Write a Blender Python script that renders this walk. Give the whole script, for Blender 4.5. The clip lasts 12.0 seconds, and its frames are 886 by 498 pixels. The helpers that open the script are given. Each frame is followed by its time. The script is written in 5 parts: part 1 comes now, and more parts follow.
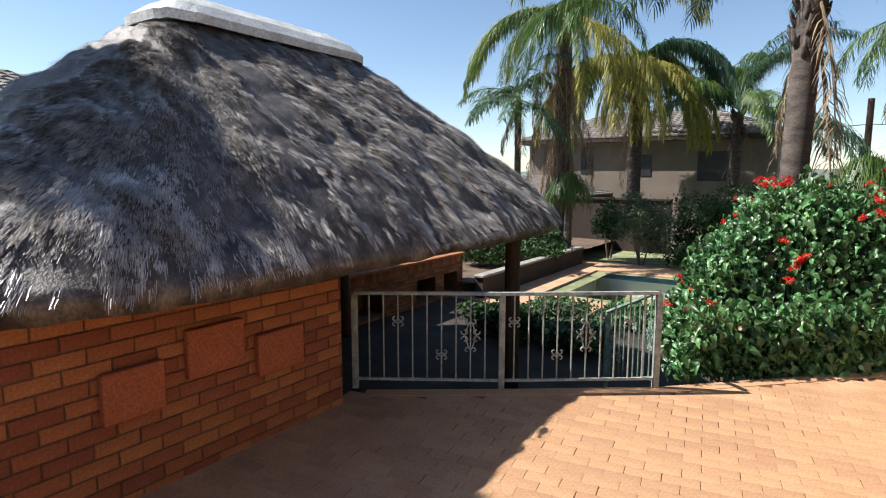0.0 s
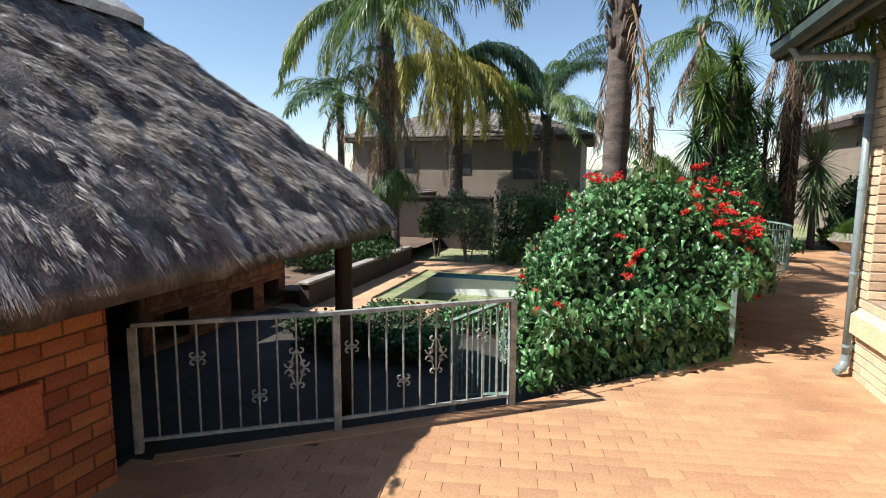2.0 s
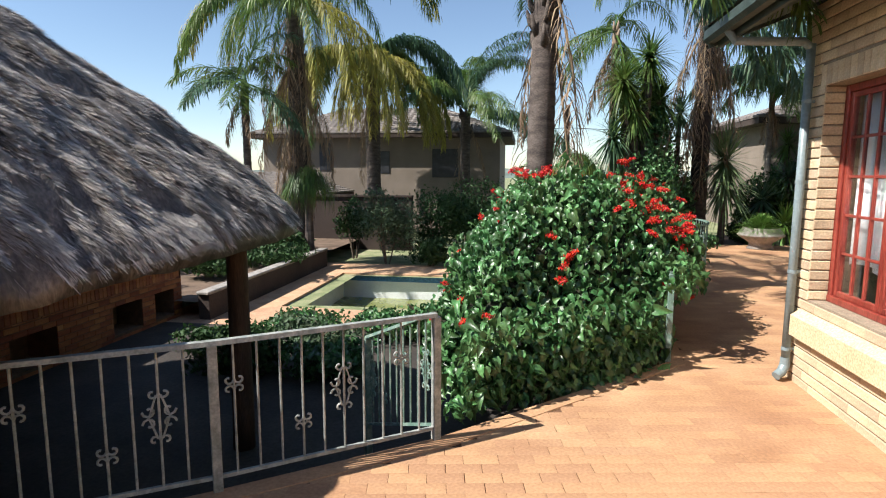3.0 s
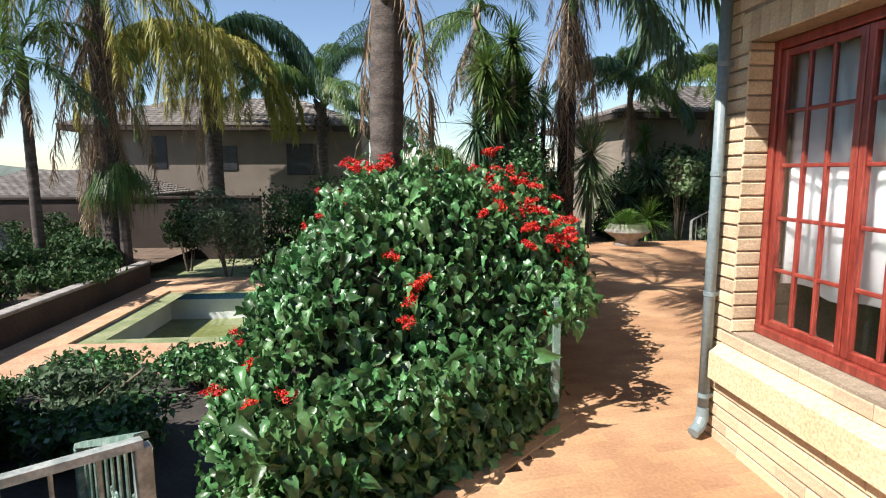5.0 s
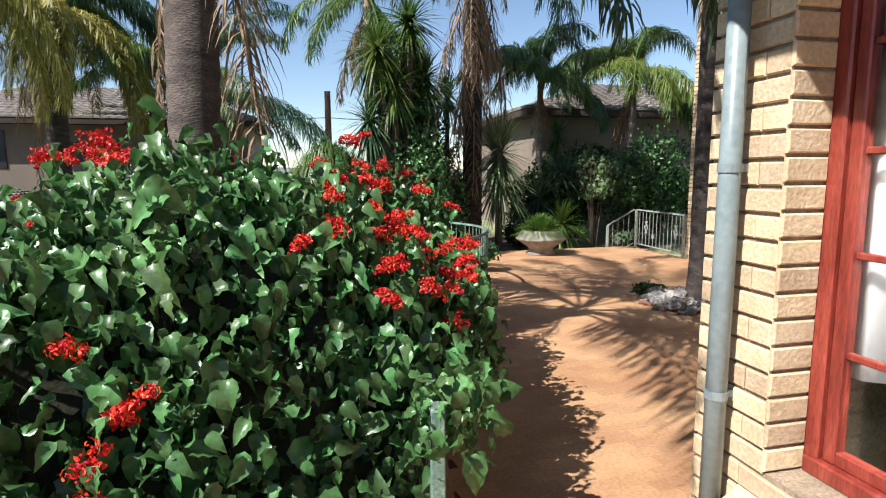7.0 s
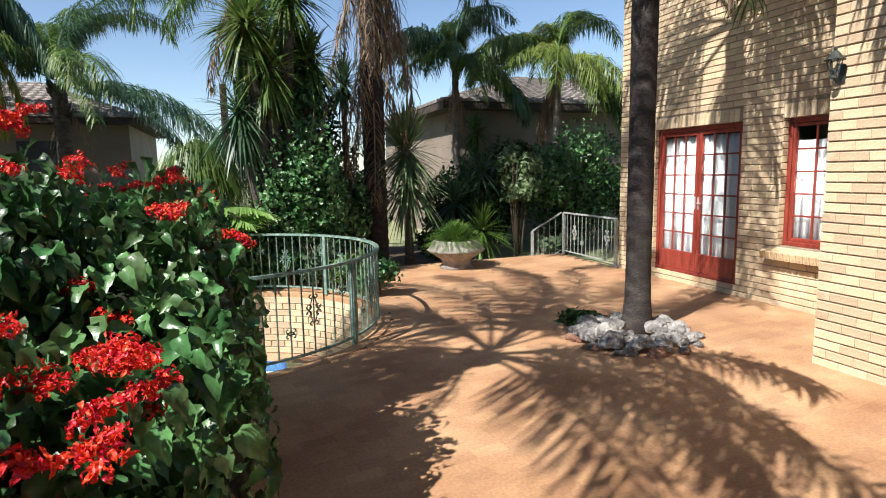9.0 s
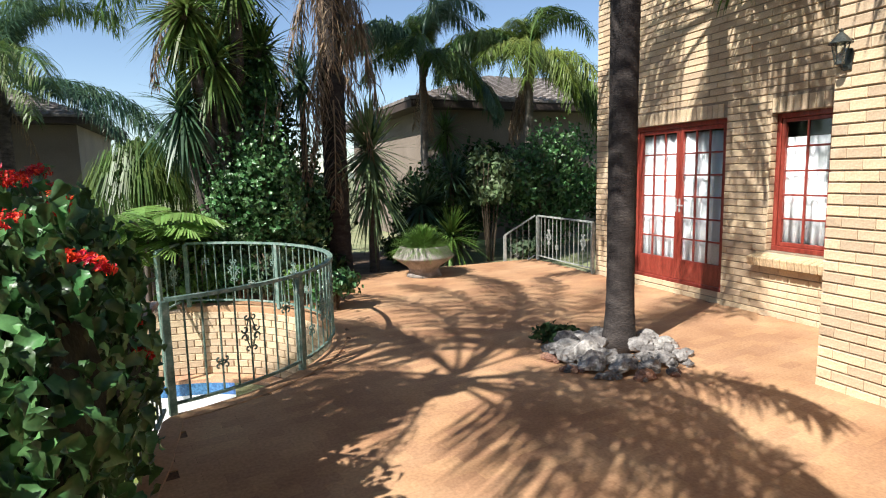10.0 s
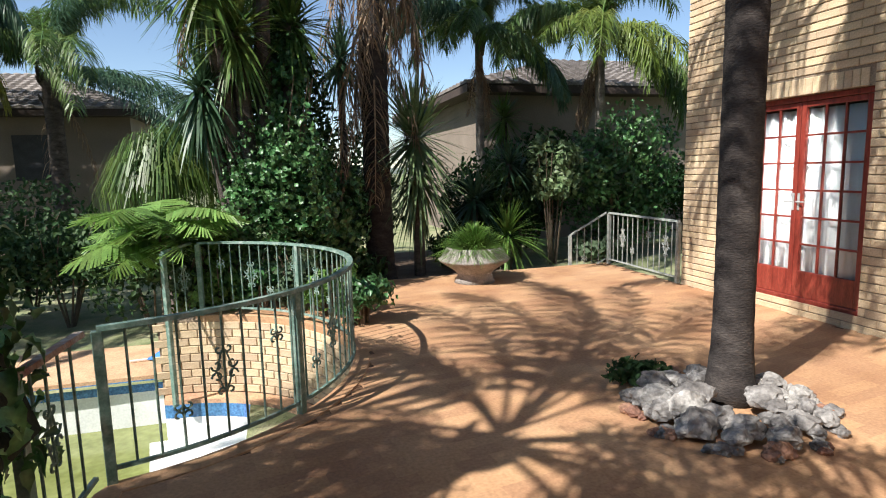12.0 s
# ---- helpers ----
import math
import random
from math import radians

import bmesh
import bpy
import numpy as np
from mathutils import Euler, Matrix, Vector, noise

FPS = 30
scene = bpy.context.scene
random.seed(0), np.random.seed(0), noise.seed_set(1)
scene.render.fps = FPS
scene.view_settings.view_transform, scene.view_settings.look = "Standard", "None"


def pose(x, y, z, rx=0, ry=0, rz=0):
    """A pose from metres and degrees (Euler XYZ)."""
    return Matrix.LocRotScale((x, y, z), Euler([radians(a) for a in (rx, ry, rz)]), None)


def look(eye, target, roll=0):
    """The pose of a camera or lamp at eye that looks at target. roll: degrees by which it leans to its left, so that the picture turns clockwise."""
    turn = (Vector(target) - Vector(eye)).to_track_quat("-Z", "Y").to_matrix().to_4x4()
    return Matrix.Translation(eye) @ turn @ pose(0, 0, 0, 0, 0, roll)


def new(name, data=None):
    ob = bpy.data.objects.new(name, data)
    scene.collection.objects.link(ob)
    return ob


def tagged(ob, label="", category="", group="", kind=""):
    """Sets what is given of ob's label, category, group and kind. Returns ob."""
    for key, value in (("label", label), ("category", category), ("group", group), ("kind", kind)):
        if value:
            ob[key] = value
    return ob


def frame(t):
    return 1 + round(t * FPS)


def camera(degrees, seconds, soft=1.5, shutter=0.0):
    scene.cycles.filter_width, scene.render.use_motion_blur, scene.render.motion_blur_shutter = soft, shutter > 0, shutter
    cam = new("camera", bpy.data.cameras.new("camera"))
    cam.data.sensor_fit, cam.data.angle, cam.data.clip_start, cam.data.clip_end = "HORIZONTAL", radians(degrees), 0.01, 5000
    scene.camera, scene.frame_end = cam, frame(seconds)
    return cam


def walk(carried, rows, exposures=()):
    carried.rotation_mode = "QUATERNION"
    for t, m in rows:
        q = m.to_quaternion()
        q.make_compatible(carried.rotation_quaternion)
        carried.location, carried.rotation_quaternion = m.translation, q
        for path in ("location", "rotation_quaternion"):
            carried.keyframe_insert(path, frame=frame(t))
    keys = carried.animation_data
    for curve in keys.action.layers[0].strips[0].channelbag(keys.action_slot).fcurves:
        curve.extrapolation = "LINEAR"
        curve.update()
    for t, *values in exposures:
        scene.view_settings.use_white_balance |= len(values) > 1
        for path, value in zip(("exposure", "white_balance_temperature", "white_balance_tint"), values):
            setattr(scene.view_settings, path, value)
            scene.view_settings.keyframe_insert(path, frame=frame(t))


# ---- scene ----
cam = camera(75.8, 12.0, soft=1.1)
PATH = [
    (0, (0.07, -0.111, 1.856), (-1.035, 1.535, 1.597), 0.1),
    (0.5, (-0.083, 0.027, 1.848), (-1.082, 1.741, 1.596), 0.1),
    (1, (-0.228, 0.153, 1.838), (-1.086, 1.941, 1.583), 0.2),
    (1.5, (-0.304, 0.347, 1.816), (-1.002, 2.204, 1.562), 0.1),
    (2, (-0.381, 0.646, 1.8), (-0.935, 2.55, 1.541), 0.3),
    (2.5, (-0.441, 0.984, 1.775), (-0.874, 2.919, 1.515), 0.2),
    (3, (-0.503, 1.363, 1.755), (-0.787, 3.326, 1.494), 0.2),
    (5, (-0.218, 3.096, 1.718), (-0.062, 5.072, 1.449), -0.2),
    (5.5, (-0.086, 3.559, 1.713), (0.134, 5.529, 1.444), -0.1),
    (6, (0.058, 4.037, 1.707), (0.346, 5.998, 1.44), -0.1),
    (6.5, (0.249, 4.477, 1.694), (0.631, 6.422, 1.428), -0.1),
    (7, (0.433, 4.906, 1.687), (0.884, 6.836, 1.423), -0.2),
    (9, (1.518, 6.495, 1.702), (2.18, 8.363, 1.435), -1.1),
    (9.5, (1.697, 6.796, 1.677), (2.423, 8.642, 1.416), -1.2),
    (10, (1.868, 7.077, 1.682), (2.614, 8.914, 1.421), -1.3),
    (10.5, (2.001, 7.41, 1.676), (2.749, 9.247, 1.415), -1.2),
    (11, (2.118, 7.675, 1.663), (2.856, 9.515, 1.4), -1.2),
    (11.5, (2.287, 7.961, 1.662), (2.975, 9.82, 1.394), -1.3),
    (12, (2.467, 8.231, 1.611), (3.006, 10.137, 1.337), -1.4),
]
walk(cam, [(t, look(eye, target, roll)) for t, eye, target, roll in PATH])

# ---- light ----
SUN_FROM = Vector((-0.70, -0.33, 0.85)).normalized()
world = bpy.data.worlds.new("sky")
scene.world = world
world.use_nodes = True
wn = world.node_tree.nodes
sky = wn.new("ShaderNodeTexSky")
sky.sky_type, sky.sun_disc = "NISHITA", False
sky.sun_elevation = math.asin(SUN_FROM.z)
sky.sun_rotation = math.atan2(SUN_FROM.x, SUN_FROM.y)
sky.air_density, sky.dust_density, sky.ozone_density = 1.0, 0.3, 1.6
sky.altitude = 800.0
wn["Background"].inputs["Strength"].default_value = 0.088
world.node_tree.links.new(sky.outputs[0], wn["Background"].inputs["Color"])
sun = new("sun", bpy.data.lights.new("sun", "SUN"))
sun.data.energy, sun.data.angle, sun.data.color = 5.0, radians(0.55), (1.0, 0.965, 0.915)
sun.matrix_world = look(SUN_FROM * 40, (0, 0, 0))
scene.view_settings.exposure = 0.93


# ---- materials ----
def shade(name, cols, scale=8.0, rough=0.8, bump=0.2, fine=60.0, metal=0.0, island=0.0, stretch=(1, 1, 1), coat=0.0, stain=0.35, spec=0.4, thin=0.0):
    """A surface: two noise scales mix the colours, a fine one lifts the grain; island varies it piece by piece."""
    m = bpy.data.materials.new(name)
    m.use_nodes = True
    nt = m.node_tree
    N, L = nt.nodes, nt.links
    b = N["Principled BSDF"]
    co = N.new("ShaderNodeTexCoord")
    mp = N.new("ShaderNodeMapping")
    mp.inputs["Scale"].default_value = stretch
    L.new(co.outputs["Object"], mp.inputs["Vector"])
    n1, n2 = N.new("ShaderNodeTexNoise"), N.new("ShaderNodeTexNoise")
    n1.inputs["Scale"].default_value, n2.inputs["Scale"].default_value = scale, fine
    n1.inputs["Detail"].default_value, n2.inputs["Detail"].default_value = 5, 4
    for n in (n1, n2):
        L.new(mp.outputs[0], n.inputs["Vector"])
    ramp = N.new("ShaderNodeValToRGB")
    e = ramp.color_ramp.elements
    e[0].position, e[1].position = 0.3, 0.7
    e[0].color, e[1].color = (*cols[0], 1), (*cols[-1], 1)
    for i, c in enumerate(cols[1:-1]):
        k = e.new(0.3 + 0.4 * (i + 1) / (len(cols) - 1))
        k.color = (*c, 1)
    L.new(n1.outputs["Fac"], ramp.inputs["Fac"])
    hsv = N.new("ShaderNodeHueSaturation")
    L.new(ramp.outputs[0], hsv.inputs["Color"])
    val = N.new("ShaderNodeMapRange")
    val.inputs["From Min"].default_value, val.inputs["From Max"].default_value = 0.25, 0.75
    val.inputs["To Min"].default_value, val.inputs["To Max"].default_value = 1 - stain, 1 + stain
    L.new(n2.outputs["Fac"], val.inputs["Value"])
    last = val.outputs[0]
    if island:
        geo, info = N.new("ShaderNodeNewGeometry"), N.new("ShaderNodeObjectInfo")
        add, fr = N.new("ShaderNodeMath"), N.new("ShaderNodeMath")
        fr.operation = "FRACT"
        L.new(geo.outputs["Random Per Island"], add.inputs[0])
        L.new(info.outputs["Random"], add.inputs[1])
        L.new(add.outputs[0], fr.inputs[0])
        r2 = N.new("ShaderNodeMapRange")
        r2.inputs["To Min"].default_value, r2.inputs["To Max"].default_value = 1 - island, 1 + island
        L.new(fr.outputs[0], r2.inputs["Value"])
        mul = N.new("ShaderNodeMath")
        mul.operation = "MULTIPLY"
        L.new(last, mul.inputs[0])
        L.new(r2.outputs[0], mul.inputs[1])
        last = mul.outputs[0]
        r3 = N.new("ShaderNodeMapRange")
        r3.inputs["To Min"].default_value, r3.inputs["To Max"].default_value = 0.5 - 0.035 * island, 0.5 + 0.035 * island
        L.new(fr.outputs[0], r3.inputs["Value"])
        L.new(r3.outputs[0], hsv.inputs["Hue"])
    L.new(last, hsv.inputs["Value"])
    L.new(hsv.outputs[0], b.inputs["Base Color"])
    b.inputs["Roughness"].default_value, b.inputs["Metallic"].default_value = rough, metal
    b.inputs["Specular IOR Level"].default_value = spec
    b.inputs["Coat Weight"].default_value = coat
    if bump:
        bp = N.new("ShaderNodeBump")
        bp.inputs["Strength"].default_value, bp.inputs["Distance"].default_value = bump, 0.01
        L.new(n2.outputs["Fac"], bp.inputs["Height"])
        L.new(bp.outputs[0], b.inputs["Normal"])
    if thin:
        tr = N.new("ShaderNodeBsdfTranslucent")
        mix = N.new("ShaderNodeMixShader")
        mix.inputs[0].default_value = thin
        L.new(hsv.outputs[0], tr.inputs["Color"])
        L.new(b.outputs[0], mix.inputs[1])
        L.new(tr.outputs[0], mix.inputs[2])
        L.new(mix.outputs[0], N["Material Output"].inputs["Surface"])
    return m


def glass(name, tint=(0.9, 0.95, 0.95)):
    m = bpy.data.materials.new(name)
    m.use_nodes = True
    b = m.node_tree.nodes["Principled BSDF"]
    b.inputs["Base Color"].default_value = (*tint, 1)
    b.inputs["Roughness"].default_value, b.inputs["IOR"].default_value = 0.02, 1.45
    b.inputs["Transmission Weight"].default_value = 1.0
    return m


M = dict(
    paving=shade("terracotta paving", [(0.315, 0.163, 0.083), (0.395, 0.222, 0.118), (0.46, 0.28, 0.155)], 1.3, 0.82, 0.25, 45, island=0.10, stain=0.2),
    grout=shade("paving joint", [(0.10, 0.05, 0.025), (0.17, 0.09, 0.05)], 3, 0.95, 0.3, 80),
    brick=shade("sand face brick", [(0.47, 0.35, 0.22), (0.55, 0.42, 0.275), (0.61, 0.485, 0.33)], 5, 0.88, 0.4, 70, island=0.16, stain=0.2),
    mortar=shade("mortar", [(0.22, 0.17, 0.12), (0.32, 0.25, 0.18)], 10, 0.95, 0.4, 90),
    redbrick=shade("orange clay brick", [(0.20, 0.062, 0.025), (0.28, 0.095, 0.038), (0.34, 0.135, 0.058)], 4, 0.85, 0.4, 70, island=0.28, stain=0.3),
    redmortar=shade("dark raked mortar", [(0.10, 0.06, 0.04), (0.18, 0.10, 0.06)], 10, 0.95, 0.4, 90),
    terracotta=shade("terracotta plaque", [(0.28, 0.075, 0.03), (0.34, 0.10, 0.042)], 5, 0.75, 0.15, 60),
    sill=shade("sill brick", [(0.50, 0.36, 0.20), (0.60, 0.45, 0.27)], 4, 0.85, 0.3, 60, island=0.1),
    plaster=shade("sill plaster", [(0.56, 0.42, 0.25), (0.64, 0.49, 0.31)], 3, 0.85, 0.2, 60),
    redwood=shade("red stained timber", [(0.15, 0.022, 0.015), (0.23, 0.036, 0.024), (0.28, 0.055, 0.036)], 7, 0.4, 0.12, 50, stretch=(3, 3, 0.5), coat=0.25),
    glass=glass("window glass"),
    curtain=shade("white curtain", [(0.72, 0.72, 0.74), (0.84, 0.84, 0.85)], 4, 0.9, 0.05, 40, stain=0.06),
    blind=shade("grey blue curtain", [(0.45, 0.47, 0.55), (0.55, 0.57, 0.64)], 4, 0.9, 0.05, 40, stain=0.06),
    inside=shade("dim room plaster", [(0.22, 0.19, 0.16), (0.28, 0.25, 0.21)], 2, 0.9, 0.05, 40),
    rail=shade("aged green rail paint", [(0.09, 0.16, 0.13), (0.15, 0.23, 0.19), (0.30, 0.35, 0.30)], 16, 0.5, 0.3, 70, stain=0.25),
    railgrey=shade("weathered grey rail paint", [(0.17, 0.19, 0.17), (0.27, 0.29, 0.27), (0.38, 0.38, 0.35)], 16, 0.5, 0.3, 70, stain=0.25),
    railred=shade("rusted rail paint", [(0.25, 0.10, 0.07), (0.32, 0.2, 0.15), (0.38, 0.36, 0.32)], 12, 0.6, 0.3, 70),
    pipe=shade("grey green gutter paint", [(0.17, 0.22, 0.23), (0.24, 0.29, 0.30)], 4, 0.35, 0.08, 40, stain=0.15),
    fascia=shade("dark green fascia", [(0.03, 0.045, 0.04), (0.06, 0.08, 0.07)], 4, 0.45, 0.1, 40),
    rooftile=shade("grey concrete roof tile", [(0.15, 0.13, 0.115), (0.24, 0.21, 0.19)], 3, 0.85, 0.3, 30, island=0.2),
    thatch=shade("weathered thatch", [(0.045, 0.038, 0.034), (0.095, 0.082, 0.074), (0.175, 0.153, 0.138)], 9, 0.6, 1.0, 60, stretch=(1, 1, 0.35), stain=0.55, spec=0.5),
    straw=shade("weathered straw", [(0.22, 0.195, 0.175), (0.43, 0.385, 0.35), (0.64, 0.585, 0.53)], 5, 0.34, 0.0, 60, island=0.45, stain=0.2, spec=1.0),
    cap=shade("cement ridge cap", [(0.42, 0.42, 0.41), (0.62, 0.62, 0.60)], 4, 0.7, 0.3, 40),
    pole=shade("dark gum pole", [(0.05, 0.028, 0.018), (0.10, 0.055, 0.035)], 6, 0.8, 0.5, 50, stretch=(2, 2, 0.3)),
    trunk=shade("palm trunk", [(0.045, 0.034, 0.030), (0.085, 0.066, 0.056), (0.13, 0.105, 0.088)], 5, 0.9, 0.9, 40, stretch=(1, 1, 2.5), stain=0.4),
    # Darker copy of the trunk: shade from the crowns is in its colour.
    shadetrunk=shade("palm trunk with shade in its colour", [(0.020, 0.016, 0.015), (0.038, 0.031, 0.028), (0.065, 0.054, 0.048)], 5, 0.95, 0.9, 40, stretch=(1, 1, 2.5), stain=0.4),
    paletrunk=shade("grey palm trunk", [(0.16, 0.14, 0.115), (0.26, 0.23, 0.195)], 5, 0.9, 0.8, 40, stretch=(1, 1, 2.5), stain=0.35),
    deadtrunk=shade("dry hanging stem", [(0.20, 0.14, 0.09), (0.33, 0.25, 0.18)], 6, 0.9, 0.6, 40, stain=0.3),
    frond=shade("palm frond green", [(0.04, 0.085, 0.022), (0.085, 0.15, 0.035), (0.15, 0.20, 0.05)], 1.2, 0.42, 0.0, 20, island=0.35, thin=0.34),
    frondy=shade("yellowing palm frond", [(0.17, 0.18, 0.03), (0.29, 0.265, 0.05), (0.38, 0.32, 0.09)], 1.0, 0.5, 0.0, 20, island=0.3, thin=0.42),
    frondlight=shade("light green frond", [(0.09, 0.15, 0.03), (0.16, 0.22, 0.045), (0.24, 0.27, 0.07)], 1.2, 0.42, 0.0, 20, island=0.3, thin=0.36),
    frondblue=shade("blue green frond", [(0.03, 0.075, 0.045), (0.06, 0.12, 0.065), (0.09, 0.15, 0.07)], 1.2, 0.42, 0.0, 20, island=0.3, thin=0.28),
    dead=shade("dry frond", [(0.20, 0.13, 0.08), (0.32, 0.23, 0.15)], 2, 0.8, 0.0, 20, island=0.3, thin=0.15),
    leaf=shade("glossy bush leaf", [(0.032, 0.09, 0.028), (0.07, 0.165, 0.054), (0.135, 0.25, 0.09)], 2.2, 0.36, 0.25, 40, island=0.5, thin=0.22, spec=0.5),
    leafdark=shade("dark shrub leaf", [(0.022, 0.055, 0.018), (0.055, 0.105, 0.033)], 2, 0.6, 0.1, 60, island=0.22, thin=0.2, spec=0.25),
    leafgrey=shade("grey green shrub leaf", [(0.06, 0.10, 0.055), (0.13, 0.18, 0.10)], 2, 0.6, 0.1, 90, island=0.35, thin=0.25, spec=0.25),
    leafpale=shade("variegated leaf", [(0.075, 0.14, 0.05), (0.19, 0.25, 0.12)], 6, 0.5, 0.1, 60, island=0.3, thin=0.2),
    fern=shade("feathery light green leaf", [(0.11, 0.22, 0.05), (0.20, 0.33, 0.08)], 2, 0.5, 0.0, 60, island=0.3, thin=0.35),
    grassy=shade("bright grass leaf", [(0.08, 0.17, 0.03), (0.17, 0.28, 0.06)], 2, 0.5, 0.0, 60, island=0.4, thin=0.3),
    # Not bark: the shade inside the hedge, as a near-black colour.
    core=shade("hedge shade sheet", [(0.012, 0.016, 0.008), (0.03, 0.03, 0.015)], 12, 0.95, 0.5, 50),
    twig=shade("twig bark", [(0.10, 0.075, 0.05), (0.17, 0.13, 0.09)], 8, 0.9, 0.3, 50),
    flower=shade("scarlet petals", [(0.55, 0.012, 0.012), (0.75, 0.03, 0.02)], 10, 0.45, 0.0, 60, island=0.35, thin=0.2),
    soil=shade("dry garden soil", [(0.09, 0.06, 0.04), (0.17, 0.115, 0.08)], 3, 0.95, 0.6, 40),
    lawn=shade("dry lawn", [(0.13, 0.16, 0.07), (0.22, 0.24, 0.12), (0.30, 0.28, 0.17)], 2.5, 0.95, 0.8, 60, stain=0.4),
    poolwhite=shade("white pool plaster", [(0.66, 0.68, 0.66), (0.78, 0.80, 0.78)], 2.5, 0.6, 0.1, 40, stain=0.1),
    pooltile=shade("blue pool tile", [(0.06, 0.16, 0.36), (0.10, 0.26, 0.52)], 20, 0.25, 0.1, 40, island=0.3),
    algae=shade("green pool water", [(0.15, 0.17, 0.05), (0.22, 0.24, 0.09)], 2.5, 0.12, 0.05, 10, stain=0.2),
    coping=shade("pool paving", [(0.42, 0.24, 0.14), (0.54, 0.34, 0.21)], 3, 0.85, 0.3, 50, island=0.12),
    wallgrey=shade("grey brown plaster", [(0.185, 0.148, 0.116), (0.235, 0.192, 0.155)], 1.2, 0.9, 0.2, 30, stain=0.12),
    # Plaster darkened: tree shade on the far walls is put into this colour.
    shadewall=shade("brown plaster with shade in its colour", [(0.035, 0.024, 0.019), (0.06, 0.042, 0.034)], 1.5, 0.9, 0.3, 30),
    # No slate: one dark tone that carries the shade under the thatch.
    slate=shade("shelter floor with shade in its colour", [(0.03, 0.025, 0.022), (0.06, 0.048, 0.04)], 2, 0.8, 0.2, 30),
    dark=shade("dark opening", [(0.02, 0.02, 0.022), (0.04, 0.04, 0.045)], 4, 0.3, 0.0, 30),
    charcoal=shade("soot", [(0.008, 0.007, 0.006), (0.02, 0.017, 0.015)], 8, 0.95, 0.2, 40),
    concrete=shade("weathered concrete", [(0.20, 0.18, 0.16), (0.36, 0.33, 0.30)], 7, 0.85, 0.5, 50, stain=0.35),
    rock=shade("pale slate rock", [(0.10, 0.09, 0.085), (0.24, 0.225, 0.21), (0.40, 0.38, 0.36)], 9, 0.8, 0.8, 50, island=0.35),
    redrock=shade("reddish rock", [(0.22, 0.11, 0.07), (0.34, 0.19, 0.13)], 9, 0.85, 0.7, 50, island=0.25),
    lampmetal=shade("dark lamp metal", [(0.05, 0.06, 0.055), (0.11, 0.12, 0.11)], 10, 0.4, 0.1, 40, metal=0.7),
    bluenet=shade("blue net plastic", [(0.03, 0.16, 0.55), (0.05, 0.24, 0.7)], 8, 0.4, 0.1, 60),
    white=shade("white paint", [(0.74, 0.73, 0.71), (0.82, 0.81, 0.8)], 4, 0.5, 0.1, 50, stain=0.08),
    steel=shade("grey pipe steel", [(0.30, 0.31, 0.30), (0.42, 0.43, 0.42)], 8, 0.5, 0.1, 50),
    # Grey green with distance haze mixed into the colour.
    hills=shade("far hills with haze in colour", [(0.12, 0.15, 0.13), (0.18, 0.2, 0.17)], 0.02, 1.0, 0.0, 0.2),
)


